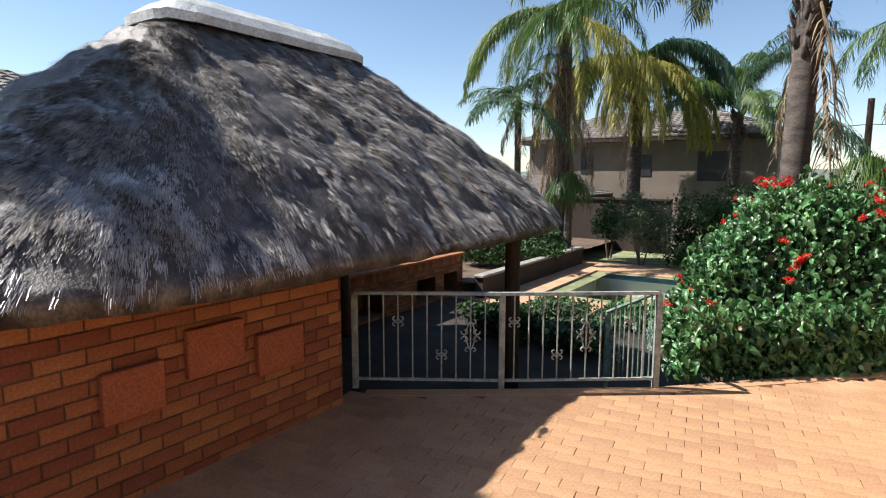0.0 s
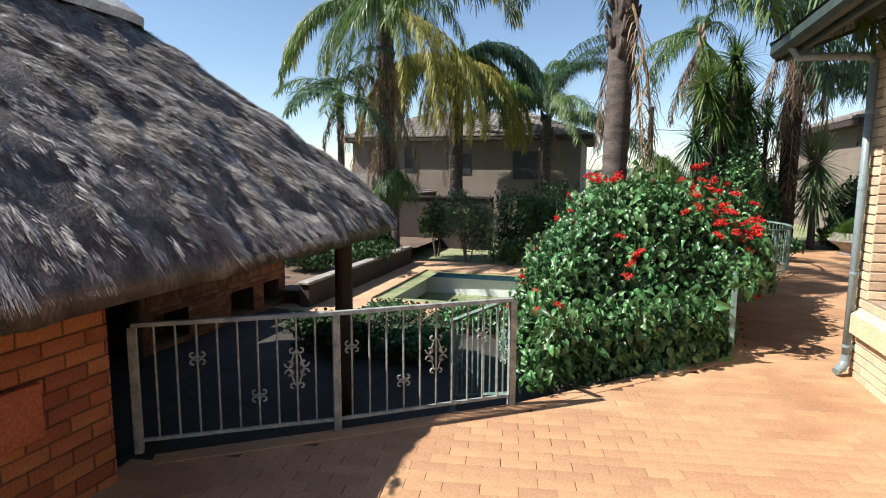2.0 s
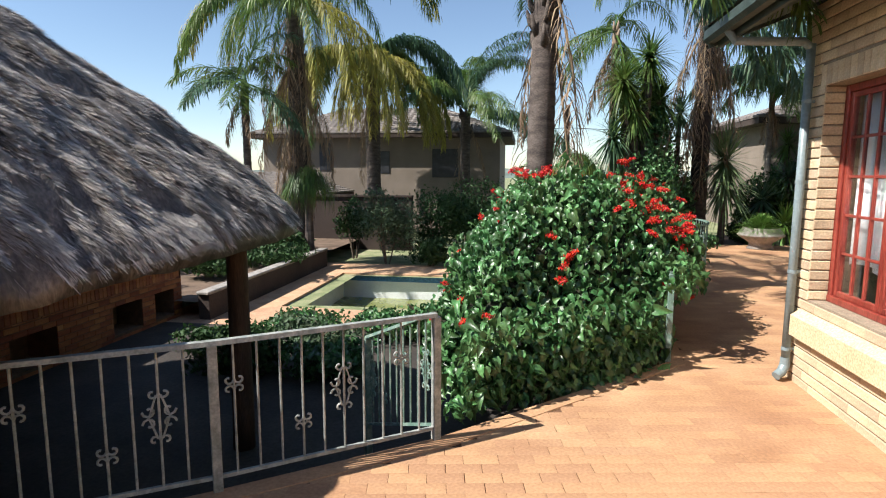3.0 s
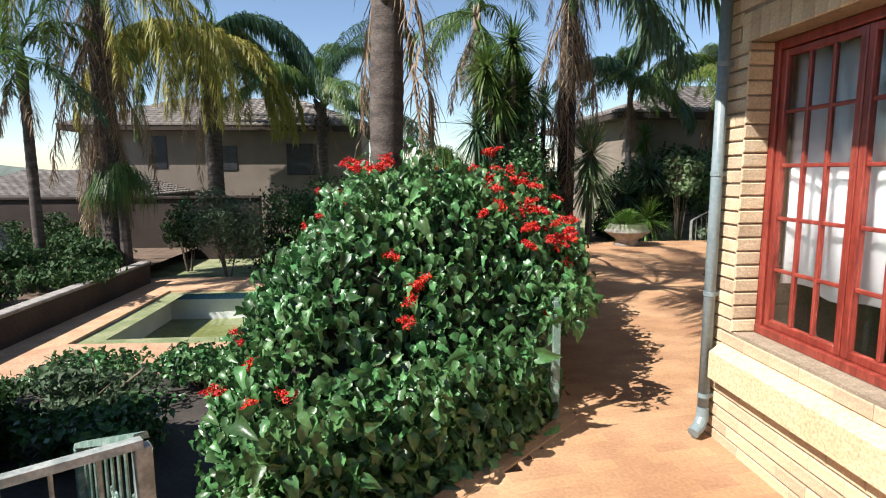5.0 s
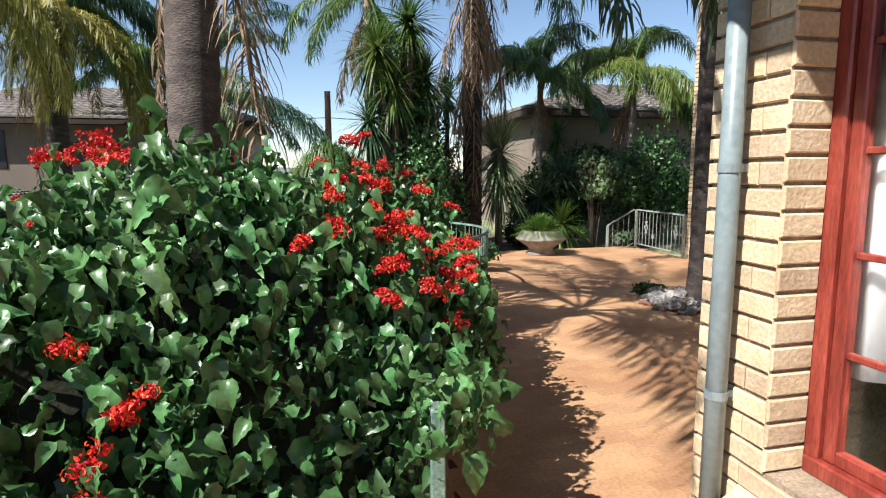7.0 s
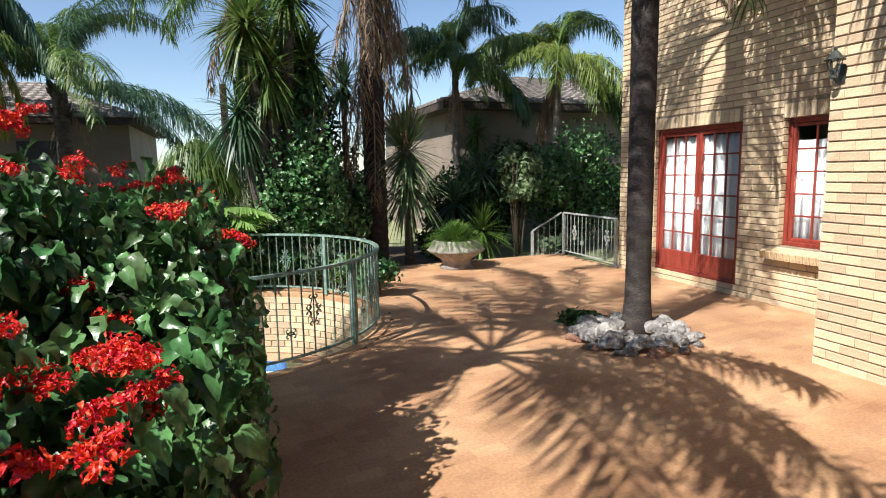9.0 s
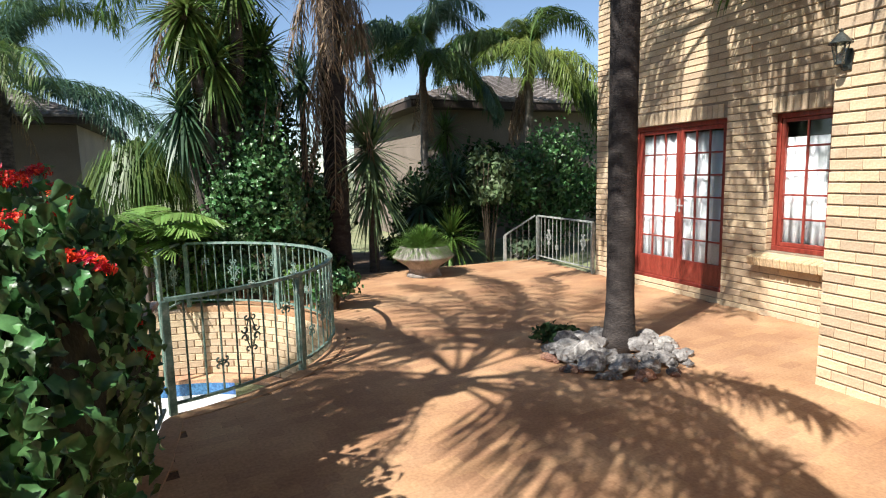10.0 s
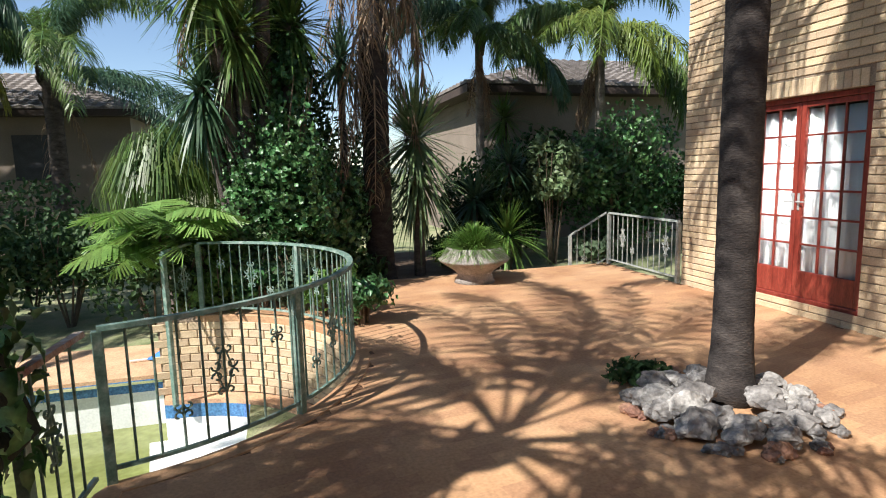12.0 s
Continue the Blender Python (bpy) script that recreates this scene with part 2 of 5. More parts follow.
# ---- mesh helpers ----
class Build:
    """Collects vertices and faces of one mesh."""

    def __init__(self):
        self.v, self.f = [], []

    def quad(self, a, b, c, d):
        n = len(self.v)
        self.v += [tuple(a), tuple(b), tuple(c), tuple(d)]
        self.f.append((n, n + 1, n + 2, n + 3))

    def add(self, verts, faces, m=None):
        n = len(self.v)
        self.v += [tuple(m @ Vector(p)) for p in verts] if m else [tuple(p) for p in verts]
        self.f += [tuple(i + n for i in f) for f in faces]
        return self

    def box(self, lo, hi, m=None, cut=0.0):
        """A box with chamfered edges."""
        (a, b, c), (d, e, f) = lo, hi
        k = min(cut, 0.45 * min(abs(d - a), abs(e - b), abs(f - c)))
        if k <= 0:
            vs = [(x, y, z) for x in (a, d) for y in (b, e) for z in (c, f)]
            return self.add(vs, [(0, 1, 3, 2), (4, 6, 7, 5), (0, 4, 5, 1), (2, 3, 7, 6), (0, 2, 6, 4), (1, 5, 7, 3)], m)
        bm = bmesh.new()
        bmesh.ops.create_cube(bm, size=1)
        bmesh.ops.scale(bm, vec=(d - a, e - b, f - c), verts=bm.verts)
        bmesh.ops.translate(bm, vec=((a + d) / 2, (b + e) / 2, (c + f) / 2), verts=bm.verts)
        bmesh.ops.bevel(bm, geom=bm.edges[:], offset=k, segments=1, affect="EDGES")
        bm.verts.index_update()
        self.add([v.co for v in bm.verts], [[v.index for v in q.verts] for q in bm.faces], m)
        bm.free()
        return self

    def tube(self, pts, radii, sides=8, caps=True):
        """A tube along points, each with its radius."""
        pts = [Vector(p) for p in pts]
        if not isinstance(radii, (list, tuple)):
            radii = [radii] * len(pts)
        n0 = len(self.v)
        up = None
        for i, p in enumerate(pts):
            d = (pts[min(i + 1, len(pts) - 1)] - pts[max(i - 1, 0)]).normalized()
            if up is None:
                up = Vector((1, 0, 0)) if abs(d.z) > 0.8 else Vector((0, 0, 1))
            s = d.cross(up).normalized()
            u = s.cross(d).normalized()
            up = u
            for k in range(sides):
                a = 2 * math.pi * (k + 0.5) / sides
                self.v.append(tuple(p + (s * math.cos(a) + u * math.sin(a)) * radii[i]))
        for i in range(len(pts) - 1):
            for k in range(sides):
                k2 = (k + 1) % sides
                self.f.append((n0 + i * sides + k, n0 + i * sides + k2, n0 + (i + 1) * sides + k2, n0 + (i + 1) * sides + k))
        if caps:
            self.f.append(tuple(n0 + k for k in range(sides))[::-1])
            self.f.append(tuple(n0 + (len(pts) - 1) * sides + k for k in range(sides)))
        return self

    def lathe(self, prof, centre, sides=24, wob=0.0):
        n0 = len(self.v)
        for r, z in prof:
            for k in range(sides):
                a = 2 * math.pi * k / sides
                rr = r * (1 + wob * noise.noise((math.cos(a) * 2, math.sin(a) * 2, z * 3)))
                self.v.append((centre[0] + rr * math.cos(a), centre[1] + rr * math.sin(a), centre[2] + z))
        for i in range(len(prof) - 1):
            for k in range(sides):
                k2 = (k + 1) % sides
                self.f.append((n0 + i * sides + k, n0 + i * sides + k2, n0 + (i + 1) * sides + k2, n0 + (i + 1) * sides + k))
        return self

    def mesh(self, name, material, smooth=False):
        me = bpy.data.meshes.new(name)
        me.from_pydata(self.v, [], self.f)
        me.materials.append(material)
        if smooth:
            me.polygons.foreach_set("use_smooth", [True] * len(me.polygons))
        me.update()
        return me


def part(name, b, material, parent=None, label="", smooth=False):
    """One mesh object from a Build or a mesh, under its thing."""
    me = b if isinstance(b, bpy.types.Mesh) else b.mesh(name, material, smooth)
    ob = new(name, me)
    if parent is not None:
        ob.parent = parent
    return tagged(ob, label)


def thing(name, label, category, group="", at=(0, 0, 0), kind=""):
    ob = new(name)
    ob.location = at
    ob.empty_display_size = 0.2
    return tagged(ob, label, category, group, kind)


def structure(name, b, material, label="", category="", smooth=False):
    ob = new(name, b.mesh(name, material, smooth))
    return tagged(ob, label, category, kind="structure")


def rnd(a, b):
    return random.uniform(a, b)


# ---- ground and terrace ----
LOW = -0.95
ARC_C, ARC_R = Vector((1.08, 13.35)), 1.95


def arc(a0, a1, n, r=ARC_R, z=0.0):
    return [Vector((ARC_C.x + r * math.cos(radians(a0 + (a1 - a0) * i / n)), ARC_C.y + r * math.sin(radians(a0 + (a1 - a0) * i / n)), z)) for i in range(n + 1)]


EDGE = [(-3.12, -9.0), (-3.12, 3.45), (-2.16, 4.12), (-1.06, 4.92), (0.88, 6.82), (1.42, 10.7), (1.46, 11.35)]
EDGE += [(p.x, p.y) for p in arc(-77, 78, 24)] + [(1.36, 15.5), (1.3, 16.1), (3.6, 16.5), (7.7, 16.6), (7.66, 14.7)]
TERRACE = EDGE + [(7.66, 9.93), (6.12, 9.93), (6.12, 6.66), (1.80, 6.66), (1.80, -9.0)]


def inside(x, y, poly):
    hit = False
    for i in range(len(poly)):
        (xa, ya), (xb, yb) = poly[i - 1], poly[i]
        if (ya > y) != (yb > y) and x < (xb - xa) * (y - ya) / (yb - ya) + xa:
            hit = not hit
    return hit


def slab(poly, top, bottom):
    b = Build()
    n = len(poly)
    b.v = [(x, y, top) for x, y in poly] + [(x, y, bottom) for x, y in poly]
    b.f = [tuple(range(n)), tuple(range(2 * n - 1, n - 1, -1))] + [(i, i + n, (i + 1) % n + n, (i + 1) % n) for i in range(n)]
    return b


def pool_outline():
    pts = [(-5.4, 12.15), (-5.4, 16.2), (0.95, 16.1), (1.05, 15.1)]
    pts += [(p.x, p.y) for p in arc(88, -75, 18, 1.72)]
    return pts + [(1.35, 11.68), (0.3, 11.85)]


POOL = pool_outline()


def ground_height(x, y):
    """Lawn level, raised to the terrace beyond its far side and to the right."""
    k = min(1, max(0, (x - 2.9) / 0.8)) * min(1, max(0, (y - 14) / 1.5))
    return LOW - 0.03 + k * 0.78 + 0.03 * noise.noise((x * 0.4, y * 0.4, 0))


def make_ground():
    xs = sorted(set([-900, -500, -250, -120, -60, -35, -22] + [round(-16 + 0.5 * i, 2) for i in range(70)] + [20, 24, 30, 40, 60, 120, 250, 500, 900]))
    ys = sorted(set([-500, -200, -80, -40, -20, -12] + [round(-9 + 0.5 * i, 2) for i in range(85)] + [35, 38, 42, 48, 60, 90, 150, 300, 600, 1200]))
    b = Build()
    b.v = [(x, y, ground_height(x, y)) for y in ys for x in xs]
    nx = len(xs)
    for j in range(len(ys) - 1):
        for i in range(nx - 1):
            cx, cy = (xs[i] + xs[i + 1]) / 2, (ys[j] + ys[j + 1]) / 2
            if inside(cx, cy, GROUND_HOLE):
                continue
            b.f.append((j * nx + i, j * nx + i + 1, (j + 1) * nx + i + 1, (j + 1) * nx + i))
    structure("ground", b, M["lawn"], "dry patchy lawn with bare soil beyond the pool", "lawn", smooth=True)


GROUND_HOLE = [(-5.0, 12.6), (-5.0, 15.9), (1.9, 15.9), (2.3, 12.0), (0.0, 12.6)]
make_ground()
structure("terrace_slab", slab(TERRACE, -0.008, LOW - 0.3), M["grout"], "terracotta terrace floor with a rounded edge above the pool", "terrace")


def make_pool_paving():
    """The paved surround, a ring between an outer line and the pool's edge, with the basin under it."""
    outer = [(-7.3, 10.4), (-7.3, 17.9), (0.8, 17.6), (1.0, 15.6)] + [(p.x, p.y) for p in arc(86, -72, 18, 1.93)] + [(1.4, 11.2), (0.3, 10.6)]
    n = len(POOL)
    b = Build()
    for i in range(n):
        j = (i + 1) % n
        b.quad((*POOL[i], LOW + 0.02), (*POOL[j], LOW + 0.02), (*outer[j], LOW + 0.02), (*outer[i], LOW + 0.02))
        b.quad((*POOL[i], LOW - 0.03), (*POOL[j], LOW - 0.03), (*POOL[j], LOW + 0.02), (*POOL[i], LOW + 0.02))
        b.quad((*outer[i], LOW + 0.02), (*outer[j], LOW + 0.02), (*outer[j], LOW - 0.1), (*outer[i], LOW - 0.1))
    structure("pavement_pool", b, M["coping"], "sandy terracotta paving round the swimming pool", "pool paving")
    band, wall = Build(), Build()
    for i in range(n):
        j = (i + 1) % n
        band.quad((*POOL[i], LOW - 0.19), (*POOL[j], LOW - 0.19), (*POOL[j], LOW - 0.03), (*POOL[i], LOW - 0.03))
        wall.quad((*POOL[i], -2.4), (*POOL[j], -2.4), (*POOL[j], LOW - 0.19), (*POOL[i], LOW - 0.19))
    wall.v += [(x, y, -2.4) for x, y in POOL]
    wall.f.append(tuple(range(len(wall.v) - n, len(wall.v))))
    step = slab([(p.x, p.y) for p in arc(97, -75, 18, 1.70)], -1.38, -2.4)
    pool = thing("swimming_pool", "half-empty white swimming pool with a blue tile band", "pool")
    part("basin", wall, M["poolwhite"], pool)
    part("tile_band", band, M["pooltile"], pool, "blue waterline tiles")
    part("step", step, M["poolwhite"], pool)
    b = Build()
    b.v = [(x, y, -1.6) for x, y in POOL]
    b.f = [tuple(range(n))]
    tagged(new("water", b.mesh("water", M["algae"])), "low murky green water in the swimming pool", "water", kind="structure")


make_pool_paving()


# ---- brick walls ----
def brick_mesh(l, h, d, cut=0.005):
    """One brick, front face towards -y, centred on its face."""
    b = Build()
    x, z = l / 2, h / 2
    ring = [[(sx * (x - k), yy, sz * (z - k)) for sx, sz in ((-1, -1), (1, -1), (1, 1), (-1, 1))] for k, yy in ((0, d), (0, cut), (cut, 0))]
    b.v = sum(ring, [])
    for r in range(2):
        for k in range(4):
            b.f.append((r * 4 + k, r * 4 + (k + 1) % 4, r * 4 + 4 + (k + 1) % 4, r * 4 + 4 + k))
    b.f.append((8, 9, 10, 11))
    return b


BRICK_L, BRICK_H = 0.232, 0.083


def lay_bricks(wall, frame_m, length, z0, z1, holes=(), material=None, single=(0, 0), bed=0.012, perp=0.004, l=BRICK_L, h=BRICK_H, limit=290, depth=0.012, wobble=0.0015, closers=False):
    """Courses of bricks on a wall whose face runs along x of frame_m and looks along -y; single: the stretch laid as separate bricks."""
    shared, rest, count = None, Build(), 0
    base = brick_mesh(l - perp, h - bed, depth)
    course, z = 0, z0
    while z < z1 - 0.02:
        hh = min(h, z1 - z)
        spans = [(0.0, length)]
        for u0, u1, a, c in holes:
            if z + hh * 0.5 > a and z + hh * 0.5 < c:
                spans = [s for s0, s1 in spans for s in ((s0, min(s1, u0)), (max(s0, u1), s1)) if s[1] - s[0] > 0.02]
        for s0, s1 in spans:
            u = -(course % 2) * l / 2
            while u < s1:
                a, c = max(u, s0), min(u + l, s1)
                if c - a > 0.025:
                    off = Matrix.Translation(((a + c) / 2, rnd(-wobble, wobble), z + hh / 2))
                    full = c - a > l - 0.001 and hh > h - 0.001
                    if full and single[0] <= a and c <= single[1] and count < limit:
                        shared = shared or base.mesh("brick", material)
                        ob = part("brick", shared, None, wall)
                        ob.matrix_basis = frame_m @ off
                        count += 1
                    else:
                        bm = base if full else brick_mesh(c - a - perp, hh - bed, depth)
                        rest.add(bm.v, bm.f, frame_m @ off)
                u += l
        z += h
        course += 1
    ob = part("brickwork", rest, material, wall)
    tagged(ob, kind="stuff")
    return ob


def wall_frame(x, y, way):
    """Along +x of the frame runs the wall; its face looks along the frame's -y. way: degrees of the run."""
    return pose(x, y, 0, 0, 0, way)


def thick_wall(name, x0, y0, x1, y1, z0, z1, holes, label, material="mortar"):
    """A wall core, axis aligned; holes (u0, u1, za, zb) along its longer side, cut right through."""
    b = Build()
    along = 1 if (y1 - y0) > (x1 - x0) else 0
    lo, hi = ((x0, y0)[along], (x1, y1)[along])
    us = sorted({lo, hi, *[h[0] for h in holes], *[h[1] for h in holes]})
    zs = sorted({z0, z1, *[h[2] for h in holes], *[h[3] for h in holes]})
    for i in range(len(us) - 1):
        for k in range(len(zs) - 1):
            u, z = (us[i] + us[i + 1]) / 2, (zs[k] + zs[k + 1]) / 2
            if any(h[0] < u < h[1] and h[2] < z < h[3] for h in holes):
                continue
            if along:
                b.box((x0, us[i], zs[k]), (x1, us[i + 1], zs[k + 1]))
            else:
                b.box((us[i], y0, zs[k]), (us[i + 1], y1, zs[k + 1]))
    return structure(name, b, M[material], label, "wall")


# house walls: A is the near wing, C the pier, B the tall wall with the doors
AX, CX, BX = 1.80, 6.12, 7.66
AY = 6.66
A_TOP = 3.12
W1 = (3.22, 6.33, 0.74, 2.45)          # near window, y0 y1 z0 z1
W1B = (-1.6, 1.2, 0.72, 2.45)
W2 = (10.35, 11.63, 0.74, 2.26)       # far window
D1 = (12.22, 13.85, 0.12, 2.28)       # double doors
B_TOP = 6.2
BY = 14.7
wall_a = thick_wall("wall_a", AX + 0.012, -9.0, AX + 0.23, AY - 0.012, LOW, A_TOP, [W1, W1B], "sand coloured face brick wall of the near wing with a red window")
wall_a_end = thick_wall("wall_a_end", AX + 0.23, AY - 0.23, CX + 0.2, AY - 0.012, LOW, A_TOP, [], "sand coloured face brick end wall of the near wing")
wall_c = thick_wall("wall_c", CX + 0.012, AY - 0.012, CX + 0.23, 9.93 - 0.012, LOW, B_TOP, [], "tall sand coloured face brick pier beside the doors")
wall_c_end = thick_wall("wall_c_end", CX + 0.23, 9.93 - 0.23, BX + 0.2, 9.93 - 0.012, LOW, B_TOP, [], "face brick return of the tall pier")
wall_b = thick_wall("wall_b", BX + 0.012, 9.93 - 0.012, BX + 0.23, BY - 0.012, LOW, B_TOP, [W2, D1], "tall sand coloured face brick wall with red doors and a window")
wall_b_end = thick_wall("wall_b_end", BX + 0.23, BY - 0.23, BX + 6.0, BY - 0.012, LOW, B_TOP, [], "face brick end wall of the house")


# ---- railings ----
def scroll(b, c, ax, r, s, start, turns=0.75, rod=0.007):
    """A flat iron spiral in the plane of ax and z."""
    pts = []
    for i in range(9):
        a = radians(start + s * 360 * turns * i / 8)
        rr = r * (1 - 0.62 * i / 8)
        pts.append(c + ax * (rr * math.cos(a)) + Vector((0, 0, rr * math.sin(a))))
    b.tube(pts, rod, 5)


def ornament(b, c, ax, big):
    """Wrought scrolls round a bar: one knot, or a tall double one."""
    k = 1.0 if big else 0.0
    for sx in (-1, 1):
        for sz in (-1, 1):
            o = c + ax * (sx * 0.028) + Vector((0, 0, sz * (0.028 + 0.10 * k)))
            scroll(b, o, ax, 0.027, sx * sz, 90 + 90 * sx if sz > 0 else 90 + 90 * sx, 0.8)
            if big:
                scroll(b, c + ax * (sx * 0.048) + Vector((0, 0, sz * 0.035)), ax, 0.034, -sx * sz, 90 - 90 * sx, 0.85)
    if big:
        for sx in (-1, 1):
            b.tube([c + ax * (sx * 0.012) + Vector((0, 0, -0.12)), c + ax * (sx * 0.05), c + ax * (sx * 0.012) + Vector((0, 0, 0.12))], 0.006, 5)


def railing(label, pts, posts, top=0.86, bars=0.125, material="rail", first=0, caprail=None, down=0.0, group="terrace railings", post_r=0.026):
    """An iron railing along pts (base points): posts where asked, a flat handrail, a bottom rail, bars and scrolls."""
    ob = thing("railing", label, "railing", group, at=pts[0])
    o = Vector(pts[0])
    P = [Vector(p) - o for p in pts]
    up = Vector((0, 0, 1))
    hand, low = Build(), Build()
    n = len(P)
    side = []
    for i in range(n):
        d = (P[min(i + 1, n - 1)] - P[max(i - 1, 0)])
        d.z = 0
        d.normalize()
        side.append(d.cross(up))
    for bld, w, za, zb in ((hand, 0.026, top - 0.022, top + 0.004), (low, 0.014, 0.075, 0.095)):
        k0 = len(bld.v)
        for i in range(n):
            for sw, z in ((-w, za), (w, za), (w * 0.8, zb), (-w * 0.8, zb)):
                bld.v.append(tuple(P[i] + side[i] * sw + up * z))
        for i in range(n - 1):
            for k in range(4):
                bld.f.append((k0 + i * 4 + k, k0 + i * 4 + (k + 1) % 4, k0 + i * 4 + 4 + (k + 1) % 4, k0 + i * 4 + 4 + k))
        bld.f += [(k0, k0 + 1, k0 + 2, k0 + 3), (k0 + n * 4 - 1, k0 + n * 4 - 2, k0 + n * 4 - 3, k0 + n * 4 - 4)]
    part("handrail", hand, M[caprail or material], ob)
    part("bottom_rail", low, M[material], ob)
    for i in posts:
        b = Build()
        d = side[i].cross(up)
        m = Matrix.Translation(P[i]) @ Matrix((( *side[i], 0), (*d, 0), (0, 0, 1, 0), (0, 0, 0, 1))).transposed().to_4x4()
        b.box((-post_r, -post_r, -down), (post_r, post_r, top - 0.02), m, 0.004)
        part("post", b, M[material], ob)
    lens = [0.0]
    for i in range(n - 1):
        lens.append(lens[-1] + (P[i + 1] - P[i]).length)
    count = max(1, round(lens[-1] / bars))
    marks = [lens[i] for i in posts]
    for k in range(1, count):
        s = lens[-1] * k / count
        if any(abs(s - q) < 0.045 for q in marks):
            continue
        i = max(j for j in range(n - 1) if lens[j] <= s)
        f = (s - lens[i]) / max(1e-6, lens[i + 1] - lens[i])
        p = P[i].lerp(P[i + 1], f)
        ax = (P[i + 1] - P[i]).copy()
        ax.z = 0
        ax.normalize()
        b = Build()
        b.tube([p + up * 0.09, p + up * (top - 0.015)], 0.0075, 6)
        c = (k + first) % 8
        if c == 3:
            ornament(b, p + up * (top * 0.56), ax, True)
        elif c == 1:
            ornament(b, p + up * (top * 0.36), ax, False)
        elif c == 6:
            ornament(b, p + up * (top * 0.70), ax, False)
        part("bar", b, M[material], ob)
    return ob


def line(*pts):
    return [Vector((p[0], p[1], p[2] if len(p) > 2 else 0.0)) for p in pts]


railing("weathered grey iron railing with scrolls at the terrace edge", line((-3.24, 3.45), (-2.16, 4.12), (-1.06, 4.92)), (0, 1, 2), material="railgrey", first=3, caprail="railgrey")
railing("pale iron stair railing returning from the corner post", line((-1.08, 4.96), (-1.8, 5.88, -0.46)), (1,), material="rail", first=2, down=0.45)
railing("iron railing half hidden in the flowering hedge", line((0.86, 6.83), (0.95, 7.6), (1.2, 9.4), (1.42, 10.72)), (0, 2), first=4)
railing("rusty top section of green iron railing beside the hedge", line((1.42, 10.74), (1.47, 11.36)), (0,), first=1, caprail="railred")
railing("green curved iron railing with scrolls above the pool", arc(-77, 77, 40), (0, 9, 30, 40), first=6)
railing("green iron railing panel closing the curved bay", line((1.44, 15.28), (1.2, 14.95, -0.05)), (1,), first=2, down=0.9)
railing("grey iron railing at the far terrace steps", line((7.62, 14.72), (7.66, 16.48)), (0, 1), material="railgrey", first=1, bars=0.14)
railing("grey sloping stair railing leading down to the lawn", line((7.62, 16.52), (7.02, 16.62, -0.35)), (1,), material="railgrey", first=6, bars=0.14, down=0.1)


# ---- lapa ----
def lapa_wall():
    ob = thick_wall("wall_lapa", -3.33, -4.0, -3.112, 3.15 - 0.012, LOW, 1.2, [], "shaded orange brick wall of the thatched shelter", "redmortar")
    return ob


wall_lapa = lapa_wall()
RIDGE_X, RY0, RY1, RIDGE_Z, EAVE_R, EAVE_Z = -5.35, 3.4, 5.2, 3.5, 2.75, 1.35
END_FAR, END_NEAR = 3.0, 3.1


def eave_dir(s):
    """Foot on the ridge and the way out to the eave, for s once round the roof."""
    L = RY1 - RY0
    arc_l = 4.3
    q = (s % 1.0) * (2 * L + 2 * arc_l)

    def corner(a, end, square):
        c, n = math.cos(a), math.sin(a)
        return Vector((math.copysign(abs(c) ** (2 / square), c) * EAVE_R, math.copysign(abs(n) ** (2 / square), n) * end))
    if q < L:
        return Vector((RIDGE_X, RY0 + q)), Vector((EAVE_R, 0))
    if q < L + arc_l:
        return Vector((RIDGE_X, RY1)), corner((q - L) / arc_l * math.pi, END_FAR, 2.9)
    if q < 2 * L + arc_l:
        return Vector((RIDGE_X, RY1 - (q - L - arc_l))), Vector((-EAVE_R, 0))
    return Vector((RIDGE_X, RY0)), corner(math.pi + (q - 2 * L - arc_l) / arc_l * math.pi, END_NEAR, 4.5)


def roof_at(s, d):
    c, n = eave_dir(s)
    p = c + n * d
    return Vector((p.x, p.y, RIDGE_Z + (EAVE_Z - RIDGE_Z) * d + 0.10 * math.sin(math.pi * d) - 0.07 * max(0.0, (d - 0.85) / 0.15) ** 2))


def roof_point(s, d, lift=0.0):
    """s runs once round the ridge (0 to 1), d from the ridge (0) to the eave (1)."""
    p = roof_at(s, d)
    dd = max(d, 0.15)
    n = (roof_at(s + 0.004, dd) - roof_at(s - 0.004, dd)).cross(roof_at(s, dd + 0.02) - roof_at(s, dd - 0.02))
    n.normalize()
    if n.z < 0:
        n = -n
    return p + n * lift, n


def clump(p):
    """Uneven bundles of thatch, longer down the slope than across it."""
    q = Vector((p.x * 0.4, p.y, p.z * 0.4))
    return 0.05 * noise.noise(p * 1.6) + 0.06 * noise.noise(q * 5.5) + 0.025 * noise.noise(q * 16.0)


